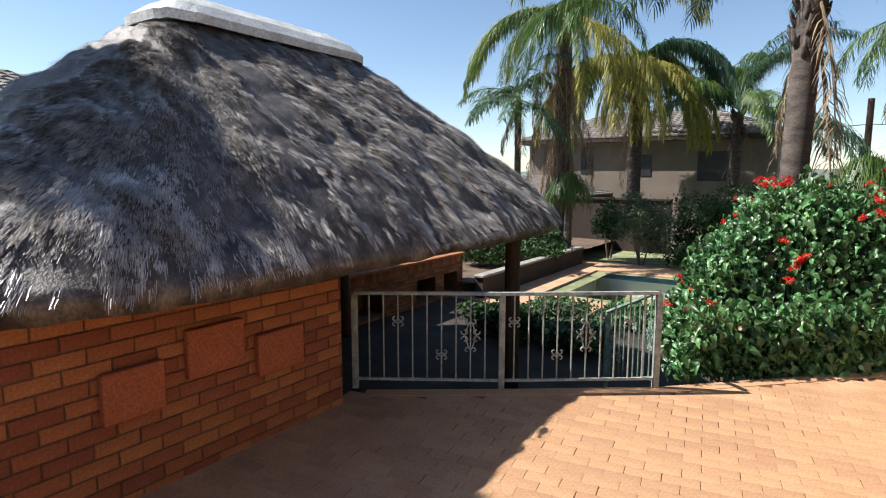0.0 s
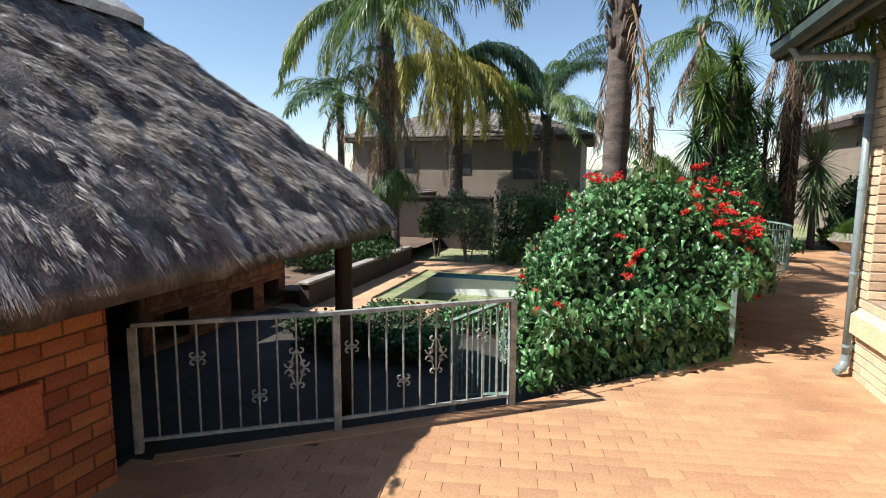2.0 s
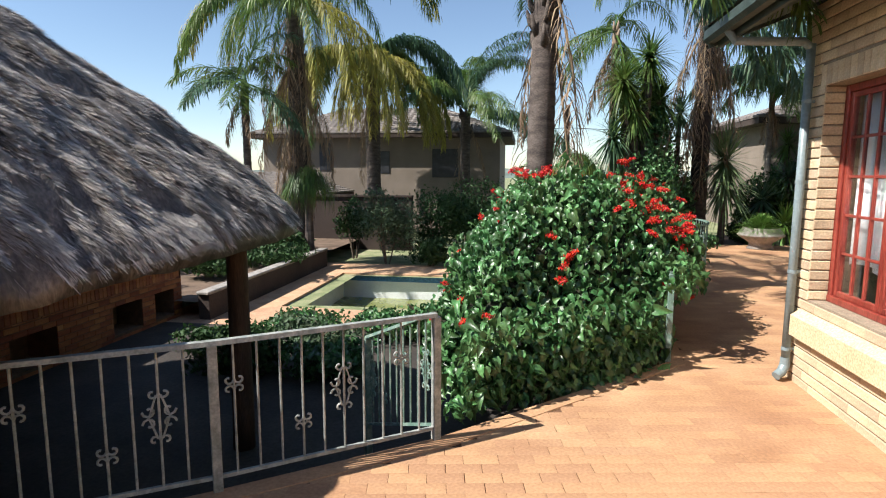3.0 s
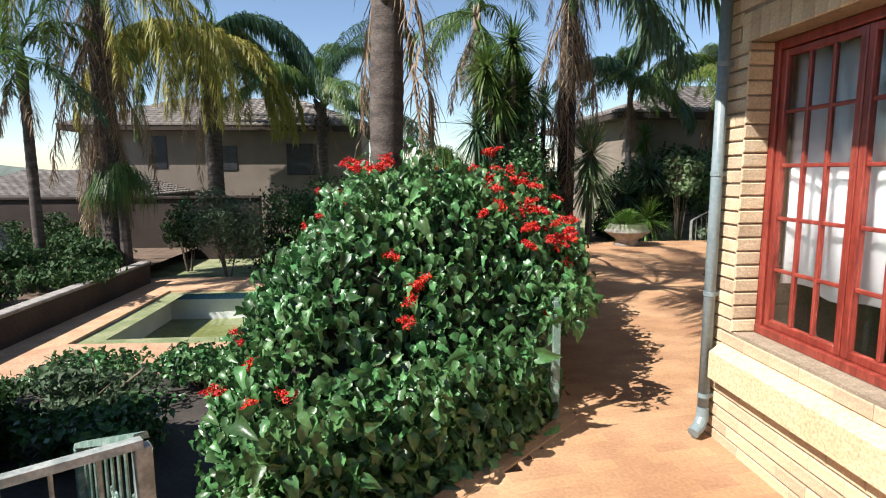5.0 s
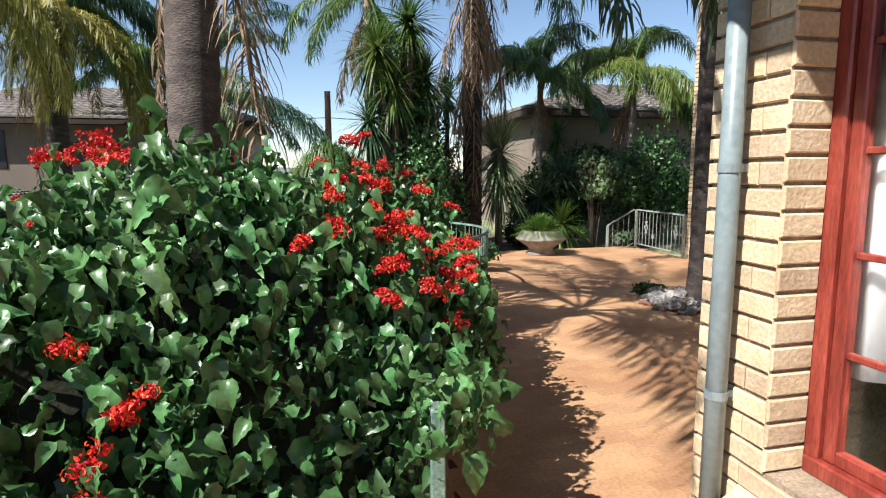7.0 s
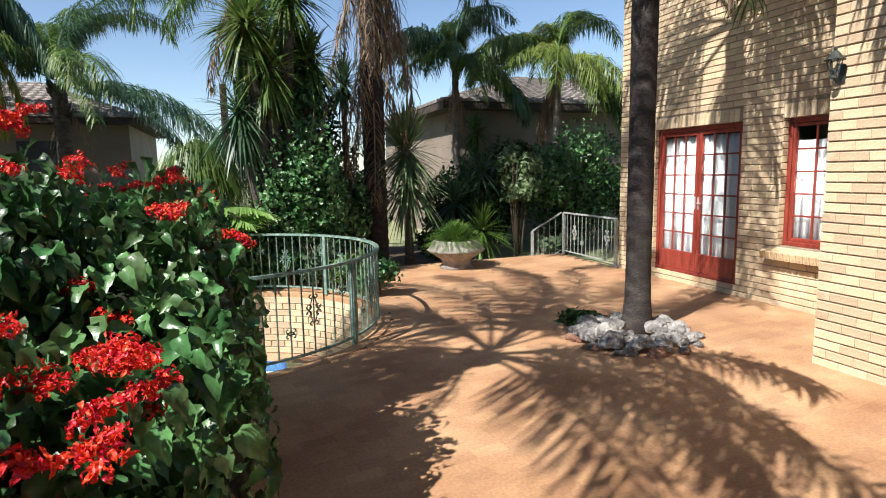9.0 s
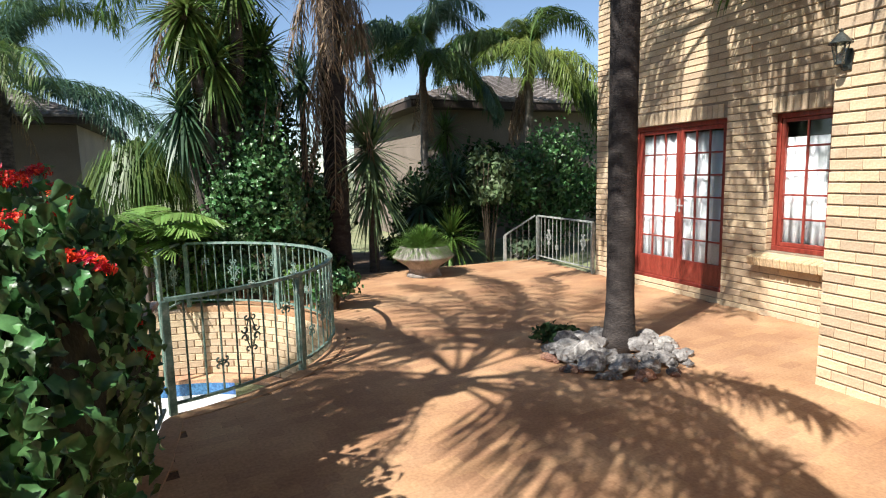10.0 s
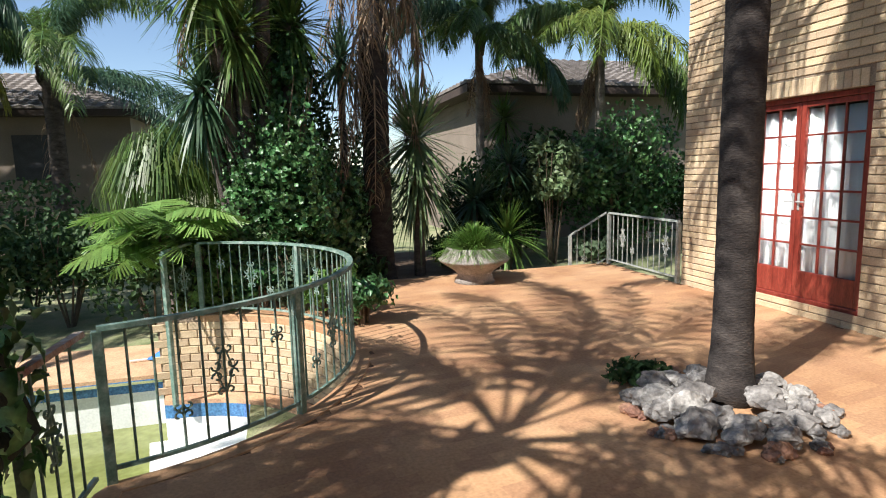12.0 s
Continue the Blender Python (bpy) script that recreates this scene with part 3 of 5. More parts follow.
def make_lapa_roof():
    ob = thing("thatched_roof", "weathered dark grey thatched roof with a cement ridge cap", "roof", at=(RIDGE_X, 4.0, LOW))
    o = Vector((RIDGE_X, 4.0, LOW))
    b = Build()
    ns, nd = 300, 60
    for j in range(nd + 1):
        for i in range(ns):
            d = 0.06 + 0.94 * j / nd
            p, _ = roof_point(i / ns, d)
            lift = clump(p)
            b.v.append(tuple(roof_point(i / ns, d, lift)[0] - o))
    for j in range(nd):
        for i in range(ns):
            b.f.append((j * ns + i, (j + 1) * ns + i, (j + 1) * ns + (i + 1) % ns, j * ns + (i + 1) % ns))
    k = len(b.v)
    for i in range(ns):
        p, _ = roof_point(i / ns, 0.985)
        b.v.append(tuple(p - o - Vector((0, 0, 0.17 + 0.02 * noise.noise(p * 5)))))
    for i in range(ns):
        p, _ = roof_point(i / ns, 0.1)
        b.v.append(tuple(p - o - Vector((0, 0, 0.25))))
    for i in range(ns):
        i2 = (i + 1) % ns
        b.f.append((nd * ns + i, k + i, k + i2, nd * ns + i2))
        b.f.append((k + i, k + ns + i, k + ns + i2, k + i2))
    part("thatch", b, M["thatch"], ob, smooth=True)
    st = Build()
    for _ in range(STRAWS):
        s = random.random()
        if 0.42 < s < 0.86 and random.random() < 0.8:
            continue
        d = 1 - 0.93 * (1 - math.sqrt(random.random()))
        p, n = roof_point(s, d)
        q, _ = roof_point(s, d - 0.03)
        down = (p - q).normalized()
        side = down.cross(n).normalized()
        q = Vector((p.x * 0.4, p.y, p.z * 0.4))
        tuft = noise.noise(q * 5.5) + 0.8 * noise.noise(Vector((p.x * 3.5, p.y * 14.0, p.z * 3.5)))
        if tuft + rnd(-0.3, 0.3) < (-0.04 if d < 0.93 else 0.0):
            continue
        p = p + n * (clump(p) - 0.004)
        # a bundle of fine straws that lies and lifts together
        lift, turn = rnd(0.1, 0.45), rnd(-0.10, 0.10)
        for _k in range(9):
            dirn = (down + side * (turn + rnd(-0.1, 0.1)) + n * (lift + rnd(-0.06, 0.10))).normalized()
            ln, w = rnd(0.035, 0.09), rnd(0.0012, 0.0026)
            base = p + side * rnd(-0.02, 0.02) - down * rnd(0.0, 0.07) - o
            tip = base + dirn * ln
            if d > 0.97:
                tip.z -= rnd(0.01, 0.05)
            flat = side + n * rnd(-0.45, 0.45)
            st.v += [tuple(base - flat * w), tuple(base + flat * w), tuple(tip + flat * w * 0.5), tuple(tip - flat * w * 0.5)]
            m = len(st.v)
            st.f.append((m - 4, m - 3, m - 2, m - 1))
    e = part("loose_straw", st, M["straw"], ob, "loose bleached straw ends")
    tagged(e, kind="stuff")
    cap = Build()
    ring = []
    for d, lift in ((0.155, 0.05), (0.145, 0.13), (0.09, 0.15), (0.0, 0.12)):
        for i in range(48):
            p, n = roof_point(i / 48, d, lift + 0.012 * noise.noise(Vector((i * 0.7, d * 9, 3))))
            cap.v.append(tuple(p - o))
    for j in range(3):
        for i in range(48):
            cap.f.append((j * 48 + i, j * 48 + (i + 1) % 48, (j + 1) * 48 + (i + 1) % 48, (j + 1) * 48 + i))
    cap.f.append(tuple(3 * 48 + i for i in range(48)))
    part("ridge_cap", cap, M["cap"], ob, "pale cement ridge cap")
    return ob


STRAWS = 95000
make_lapa_roof()


def gum_pole(x, y, z0, z1, r, label):
    b = Build()
    pts = [(0.012 * noise.noise((x, y, z)), 0.012 * noise.noise((y, x, z)), z - z0) for z in [z0 + (z1 - z0) * i / 6 for i in range(7)]]
    b.tube(pts, [r * (1.05 - 0.02 * i) for i in range(7)], 14)
    ob = new("pole", b.mesh("pole", M["pole"], True))
    ob.location = (x, y, z0)
    return tagged(ob, label, "post", "shelter posts")


gum_pole(-3.2, 6.35, LOW, 1.5, 0.10, "dark gum pole holding up the thatched roof")
gum_pole(-6.7, 6.9, LOW, 1.5, 0.10, "dark gum pole holding up the thatched roof")
gum_pole(-6.9, 1.2, LOW, 1.5, 0.10, "dark gum pole holding up the thatched roof")


def plaques():
    for y0, y1, z0, z1 in ((1.29, 1.64, 0.50, 0.79), (1.79, 2.19, 0.61, 0.92), (2.30, 2.70, 0.48, 0.77)):
        b = Build()
        b.box((0, 0, 0), (0.055, y1 - y0, z1 - z0), None, 0.008)
        ob = new("wall_plaque", b.mesh("wall_plaque", M["terracotta"]))
        ob.location = (-3.104, y0, z0)
        tagged(ob, "plain square terracotta plaque fixed on the brick wall", "plaque", "plaques on the brick wall")


plaques()


# ---- windows and doors ----
def timber_unit(name, label, category, x, y0, y1, z0, z1, leaves, rows, kick=0.0, open_top=True, curtain=True, depth=0.09):
    """A red timber window or pair of doors in a wall that looks towards -x: frame, leaves with glazing bars, panes, curtain."""
    ob = thing(name, label, category, at=(x, y0, z0), kind="structure")
    W, H = y1 - y0, z1 - z0
    f = 0.055
    b = Build()
    b.box((0, 0, 0), (depth, f, H), None, 0.006)
    b.box((0, W - f, 0), (depth, W, H), None, 0.006)
    b.box((0.002, f, H - f), (depth - 0.002, W - f, H), None, 0.006)
    b.box((-0.012, f * 0.2, 0), (depth, W - f * 0.2, f), None, 0.006)
    part("frame", b, M["redwood"], ob)
    lw = (W - 2 * f) / len(leaves)
    for i, cols in enumerate(leaves):
        a = f + i * lw
        st = 0.06 if kick else 0.045
        leaf = Build()
        x0, x1 = 0.015, 0.06
        leaf.box((x0, a + 0.003, f), (x1, a + st, H - f - 0.003), None, 0.005)
        leaf.box((x0, a + lw - st, f), (x1, a + lw - 0.003, H - f - 0.003), None, 0.005)
        leaf.box((x0 + 0.002, a + st, H - f - st), (x1 - 0.002, a + lw - st, H - f - 0.005), None, 0.005)
        kb = f + st + kick
        leaf.box((x0 + 0.002, a + st, f), (x1 - 0.002, a + lw - st, kb), None, 0.005)
        lf = part("casement" if not kick else "door_leaf", leaf, M["redwood"], ob)
        ya, yb, za, zb = a + st, a + lw - st, kb, H - f - st
        for c in range(1, cols):
            g = Build()
            y = ya + (yb - ya) * c / cols
            g.box((x0 + 0.008, y - 0.011, za), (x1 - 0.008, y + 0.011, zb), None, 0.004)
            part("glazing_bar", g, M["redwood"], lf)
        for r in range(1, rows):
            g = Build()
            z = za + (zb - za) * r / rows
            g.box((x0 + 0.011, ya, z - 0.011), (x1 - 0.011, yb, z + 0.011), None, 0.004)
            part("glazing_bar", g, M["redwood"], lf)
        g = Build()
        g.box((x0 + 0.02, ya - 0.005, za - 0.005), (x0 + 0.025, yb + 0.005, zb + 0.005))
        pn = part("pane", g, M["glass"], lf)
        pn.visible_shadow = False
        if kick:
            h = Build()
            h.box((x0 - 0.012, a + lw - 0.045 if i == 0 else a + 0.02, 0.98), (x0, a + lw - 0.02 if i == 0 else a + 0.045, 1.16), None, 0.003)
            h.tube([(x0 - 0.035, a + (lw - 0.03 if i == 0 else 0.03), 1.07), (x0 - 0.035, a + (lw - 0.13 if i == 0 else 0.13), 1.07)], 0.009, 8)
            part("door_handle", h, M["steel"], lf, "worn steel door handle")
    return ob


def curtain(x, y0, y1, z0, z1, label, material="curtain"):
    b = Build()
    n = 70
    for i in range(n + 1):
        y = y0 + (y1 - y0) * i / n
        w = 0.03 * math.sin(i * 0.9 + 0.7 * math.sin(i * 0.23)) + 0.012 * math.sin(i * 2.1)
        b.v += [(x + w, y, z0 + 0.02 * math.sin(i * 0.5)), (x + w * 0.7, y, z1)]
    for i in range(n):
        b.f.append((2 * i, 2 * i + 2, 2 * i + 3, 2 * i + 1))
    ob = new("curtain", b.mesh("curtain", M[material], True))
    sol = ob.modifiers.new("thickness", "SOLIDIFY")
    sol.thickness = 0.004
    return tagged(ob, label, "curtain", "curtains")


timber_unit("window_1", "red timber window with small panes in the near wing", "window", AX + 0.15, *W1, (3, 3, 3, 3, 3), 5)
timber_unit("window_3", "red timber window with small panes in the near wing", "window", AX + 0.15, *W1B, (3, 3, 3), 5)
timber_unit("window_2", "red timber window with small panes and white curtains", "window", BX + 0.09, *W2, (3, 2), 5)
timber_unit("door_1", "pair of red glazed timber doors with white curtains", "door", BX + 0.07, *D1, (3, 3), 6, kick=0.22)
curtain(AX + 0.285, 3.27, 6.31, 1.05, 2.5, "white curtain hanging behind the red window")
curtain(BX + 0.20, W2[0] + 0.02, W2[1] - 0.02, 0.76, 2.0, "white curtain behind the small panes")
curtain(BX + 0.18, D1[0] + 0.03, D1[1] - 0.03, 0.2, 2.15, "white curtain behind the glazed doors")


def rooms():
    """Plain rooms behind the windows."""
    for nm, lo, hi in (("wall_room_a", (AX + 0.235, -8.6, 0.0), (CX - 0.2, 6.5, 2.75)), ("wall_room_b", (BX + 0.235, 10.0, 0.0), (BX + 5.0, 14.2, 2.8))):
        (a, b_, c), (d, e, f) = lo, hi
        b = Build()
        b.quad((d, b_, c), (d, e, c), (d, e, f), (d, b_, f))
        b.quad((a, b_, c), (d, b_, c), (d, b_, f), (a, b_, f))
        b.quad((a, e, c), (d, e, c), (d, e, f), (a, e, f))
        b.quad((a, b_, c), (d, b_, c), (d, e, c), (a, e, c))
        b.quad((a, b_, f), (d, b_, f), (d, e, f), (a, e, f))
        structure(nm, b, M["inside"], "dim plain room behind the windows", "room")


rooms()


# ---- eaves, gutter and downpipe of the near wing ----
def eaves():
    """A pitched roof over the near wing with a barge board on its gable."""
    k = 0.38
    b = Build()
    b.box((1.16, -9.0, 2.88), (1.20, 6.93, 3.06), None, 0.004)
    m = Matrix.Translation((1.10, 6.93, 2.88)) @ pose(0, 0, 0, 0, -math.degrees(math.atan(k)), 0)
    b.box((0, 0, 0), (4.0, 0.035, 0.2), m, 0.004)
    b.quad((1.14, -9.0, 2.93), (4.6, -9.0, 2.93 + 3.46 * k), (4.6, 6.93, 2.93 + 3.46 * k), (1.14, 6.93, 2.93))
    structure("fascia", b, M["fascia"], "dark green fascia, barge board and soffit under the eaves", "fascia")
    r = Build()
    r.quad((1.06, -9.0, 3.07), (1.06, 6.99, 3.07), (4.6, 6.99, 3.07 + 3.54 * k), (4.6, -9.0, 3.07 + 3.54 * k))
    r.quad((8.0, -9.0, 3.07), (8.0, 6.99, 3.07), (4.6, 6.99, 3.07 + 3.54 * k), (4.6, -9.0, 3.07 + 3.54 * k))
    structure("roof_a", r, M["rooftile"], "grey tiled roof over the near wing", "roof")
    g = Build()
    g.v = [(AX, 6.56, A_TOP - 0.02), (7.2, 6.56, A_TOP - 0.02), (4.6, 6.56, 4.2), (AX, AY, A_TOP - 0.02), (7.2, AY, A_TOP - 0.02), (4.6, AY, 4.2)]
    g.f = [(0, 1, 2), (5, 4, 3), (0, 3, 4, 1), (1, 4, 5, 2), (2, 5, 3, 0)]
    structure("wall_gable", g, M["brick"], "brick gable of the near wing", "wall")
    gut = thing("gutter", "dark grey green gutter with an offset pipe along the eaves", "gutter", at=(1.10, 0, 2.97))
    g = Build()
    prof = [(-0.055, 0.055), (-0.06, -0.02), (-0.03, -0.055), (0.03, -0.055), (0.055, -0.02), (0.055, 0.055)]
    for y in (-9.0, 6.95):
        g.v += [(px, y, pz) for px, pz in prof]
    for q in range(5):
        g.f.append((q, q + 1, q + 7, q + 6))
    g.f += [(0, 1, 2, 3, 4, 5), (11, 10, 9, 8, 7, 6)]
    part("trough", g, M["fascia"], gut)
    g = Build()
    g.tube([(0.0, 6.48, -0.04), (0.06, 6.48, -0.13), (0.36, 6.48, -0.14), (0.58, 6.48, -0.15), (0.64, 6.48, -0.2)], 0.034, 12)
    part("offset_pipe", g, M["pipe"], gut)


eaves()


def downpipe():
    ob = thing("downpipe", "grey green round downpipe with a shoe at the wall corner", "downpipe", at=(1.74, 6.48, 0))
    b = Build()
    b.tube([(0, 0, 0.16), (0, 0, 2.80)], 0.034, 16)
    part("pipe", b, M["pipe"], ob, smooth=True)
    b = Build()
    b.tube([(0, 0, 0.20), (0, 0, 0.13), (-0.03, -0.02, 0.075), (-0.085, -0.05, 0.045)], [0.038, 0.040, 0.040, 0.038], 16)
    part("shoe", b, M["pipe"], ob)
    for z in (0.28, 0.95, 1.70, 2.35):
        b = Build()
        b.tube([(0, 0, z - 0.014), (0, 0, z + 0.014)], 0.038, 16)
        b.box((0, -0.012, z - 0.012), (0.06, 0.012, z + 0.012))
        part("bracket", b, M["pipe"], ob)


downpipe()


def sill_slope(name, label, x, y0, y1, zt, zb, drop, out):
    """A sloping rendered sill with a shadow line under it."""
    b = Build()
    b.v = [(x + 0.16, y0, zt), (x + 0.16, y1, zt), (x - out, y1, zt - drop), (x - out, y0, zt - drop), (x - out, y1, zb), (x - out, y0, zb), (x + 0.16, y1, zb), (x + 0.16, y0, zb)]
    b.f = [(0, 1, 2, 3), (3, 2, 4, 5), (5, 4, 6, 7), (0, 3, 5, 7), (1, 6, 4, 2), (0, 7, 6, 1)]
    ob = new(name, b.mesh(name, M["plaster"]))
    tagged(ob, label, "sill", kind="structure")


sill_slope("sill_1", "wide sloping plastered sill under the near window", AX, 3.12, 6.43, 0.75, 0.42, 0.16, 0.07)


# ---- plants ----
def leaf_shape(l, w, fold=0.22, curl=0.28):
    """An ovate pointed leaf along +y, folded at the midrib, edges waved; vertices and faces."""
    v, f = [], []
    rows = ((0.0, 0.0), (0.12, 0.36), (0.32, 0.5), (0.58, 0.40), (0.82, 0.18), (1.0, 0.0))
    for i, (t, h) in enumerate(rows):
        z = -l * curl * t * t
        v.append((0, l * t, z))
        if h:
            wave = w * 0.10 * (1 if i % 2 else -1)
            v.append((-w * h, l * (t - 0.03), z + w * fold * h * 2 + wave))
            v.append((w * h, l * (t - 0.03), z + w * fold * h * 2 - wave))
    f = [(0, 1, 2), (0, 3, 1)]
    for i in range(3):
        a, c = 1 + 3 * i, 4 + 3 * i
        f += [(a, c, c + 1, a + 1), (a, a + 2, c + 2, c)]
    f += [(10, 13, 11), (10, 12, 13)]
    return v, f


def broad_leaf(l, w, fold=0.2, curl=0.4):
    """A broad heart shaped leaf along +y, quilted between its side veins, with a pointed tip."""
    v, f = [], []
    rows = ((0.02, 0.22), (0.14, 0.46), (0.28, 0.5), (0.42, 0.46), (0.56, 0.38), (0.7, 0.28), (0.85, 0.14), (1.0, 0.008))
    for i, (t, h) in enumerate(rows):
        z = -l * curl * t * t + l * 0.10 * t
        for c in (-1, -0.5, 0, 0.5, 1):
            puff = w * 0.085 * (1 if i % 2 else -1) * abs(c)
            v.append((w * h * c, l * (t + 0.05 * abs(c) * (1 - t) - (0.07 * abs(c) if i == 0 else 0)), z + w * fold * h * 2 * abs(c) ** 1.5 + puff))
    for i in range(len(rows) - 1):
        for c in range(4):
            a = i * 5 + c
            f.append((a, a + 1, a + 6, a + 5))
    return v, f


def scatter(b, spots, shape, size=(0.8, 1.2), lean=0.9, sag=-0.35):
    """Leaves at (place, outward) spots, turned at random about the outward way."""
    sv, sf = np.array(shape[0]), shape[1]
    for p, n in spots:
        z = (Vector(n) + Vector((rnd(-1, 1), rnd(-1, 1), rnd(-1, 1))) * lean).normalized()
        y = z.cross(Vector((rnd(-1, 1), rnd(-1, 1), rnd(-1, 1)))).normalized()
        y = (y + Vector((0, 0, sag))).normalized()
        x = y.cross(z).normalized()
        z = x.cross(y)
        R = np.array((x, y, z)) * rnd(*size)
        k = len(b.v)
        b.v += [tuple(q) for q in (sv @ R + np.array(p))]
        b.f += [tuple(i + k for i in f) for f in sf]


def frond_mesh(name, material, length, e0, e1, leaf, n=70, hang=0.8, width=0.016, arch=1.3):
    """A palm frond from the origin along +x: a rib that arches from e0 to e1 degrees, and plumes of thin hanging leaflets."""
    b = Build()
    steps = 18
    pts, p = [Vector((0, 0, 0))], Vector((0, 0, 0))
    sway = rnd(-0.12, 0.12)
    for i in range(steps):
        a = radians(e0 + (e1 - e0) * ((i + 0.5) / steps) ** arch)
        p = p + Vector((math.cos(a), sway * i / steps, math.sin(a))) * (length / steps)
        pts.append(p.copy())
    b.tube(pts, [0.024 * (1 - 0.9 * i / steps) + 0.0022 for i in range(steps + 1)], 4)
    for i in range(n):
        t = 0.14 + 0.86 * (i + random.random() * 0.8) / n
        k = min(steps - 1, int(t * steps))
        p = pts[k].lerp(pts[k + 1], min(1.0, t * steps - k))
        d = (pts[k + 1] - pts[k]).normalized()
        swell = math.sin(math.pi * min(1.0, 0.2 + 0.72 * t)) ** 0.8
        for s in (-1, 1):
            ll = leaf * (0.25 + 0.75 * swell) * rnd(0.7, 1.15)
            out = (Vector((0, s, 0)) * rnd(0.45, 1.0) + d * rnd(0.45, 1.0) + d.cross(Vector((0, 1, 0))) * rnd(-0.75, 0.35)).normalized()
            g = hang * rnd(0.75, 1.1)
            q, way, cut = len(b.v), out, (0.34, 0.34, 0.32)
            c = p
            w = out.cross(Vector((rnd(-0.4, 0.4), rnd(-0.4, 0.4), 1))).normalized() * width * rnd(0.7, 1.1)
            b.v += [tuple(c - w * 0.45), tuple(c + w * 0.45)]
            for m, (f, ww) in enumerate(zip(cut, (1.0, 0.75, 0.0))):
                c = c + way * ll * f
                way = (way * (1 - 0.5 * g) + Vector((rnd(-0.06, 0.06), rnd(-0.06, 0.06), -0.75 * g))).normalized()
                if ww:
                    b.v += [tuple(c - w * ww), tuple(c + w * ww)]
                else:
                    b.v.append(tuple(c))
            b.f += [(q, q + 1, q + 3, q + 2), (q + 2, q + 3, q + 5, q + 4), (q + 4, q + 5, q + 6)]
    return b.mesh(name, M[material])


def trunk_mesh(h, r0, r1, rings, lean=(0, 0), material="trunk", boots=0.0):
    b = Build()
    n = max(6, int(h / 0.09))
    pts, rad = [], []
    for i in range(n + 1):
        t = i / n
        flare = 1 + 0.5 * math.exp(-t * h / 0.18)
        ridge = 1 + rings * (1 if i % 2 else -1) + 0.05 * noise.noise((t * 9, r0 * 50, 0))
        pts.append((lean[0] * t * t, lean[1] * t * t, h * t))
        rad.append((r0 + (r1 - r0) * t) * flare * ridge)
    b.tube(pts, rad, 14)
    for k in range(int(boots)):
        t = 1 - 0.22 * random.random()
        a = rnd(0, 6.28)
        p = Vector((lean[0] * t * t, lean[1] * t * t, h * t))
        o = Vector((math.cos(a), math.sin(a), 0))
        b.tube([p + o * r1 * 0.8, p + o * (r1 * 1.25) + Vector((0, 0, 0.12)), p + o * (r1 * 1.5) + Vector((0, 0, 0.26))], [0.05, 0.04, 0.015], 5)
    return b.mesh("trunk", M[material], True)


def palm(label, at, h, r0, r1, fronds, length=2.6, up=(-25, 65), materials=("frond",), droop=0.9, leaf=0.55, hang=0.8, trunk="trunk", lean=(0, 0), boots=14, dead=0, seed=1, n=46, width=0.022, shaft=None, ring=0.03, arch=1.3, gap=None, skirt=0.5):
    random.seed(seed)
    ob = thing("palm_tree", label, "palm tree", "garden palms", at=at)
    part("trunk", trunk_mesh(h, r0, r1, ring, lean, trunk, boots), None, ob)
    top = Vector((lean[0], lean[1], h))
    if shaft:
        b = Build()
        b.tube([top - Vector((0, 0, 0.1)), top + Vector((0, 0, 0.35)), top + Vector((0, 0, 0.75))], [r1 * 1.05, r1 * 1.3, r1 * 0.5], 12)
        part("crownshaft", b, M[shaft], ob, "smooth green crownshaft", True)
        top = top + Vector((0, 0, 0.6))
    bins = 7
    kinds = []
    for k in range(bins):
        e = up[0] + (up[1] - up[0]) * (k + 0.5) / bins
        e1 = max(-90, e - (50 + 0.72 * (e + 50)) * droop)
        kinds.append((e, frond_mesh("frond", materials[k % len(materials)], length * rnd(0.9, 1.08), e, e1, leaf, n, hang, width, arch)))
    for i in range(fronds):
        e, me = kinds[int(((i * 0.618) % 1.0) * bins)]
        if gap and gap[0] < (i * 137.5) % 360 < gap[1]:
            continue
        fr = part("frond", me, None, ob)
        fr.matrix_basis = Matrix.Translation(top + Vector((0, 0, 0.25 * (e / 90)))) @ pose(0, 0, 0, rnd(-6, 6), rnd(-8, 8), i * 137.5 + rnd(-14, 14)) @ Matrix.Scale(rnd(0.85, 1.12), 4)
    if dead:
        dm = [frond_mesh("dry_frond", "dead", length * 0.75, e, -88, leaf * 0.8, 50, 0.95, 0.011) for e in (-58, -75)]
        for i in range(dead):
            fr = part("dry_frond", dm[i % 2], None, ob, "dry brown hanging frond")
            fr.matrix_basis = Matrix.Translation(top - Vector((0, 0, rnd(0.1, skirt)))) @ pose(0, 0, 0, 0, 0, rnd(0, 360)) @ Matrix.Scale(rnd(0.6, 1.1), 4)
    return ob


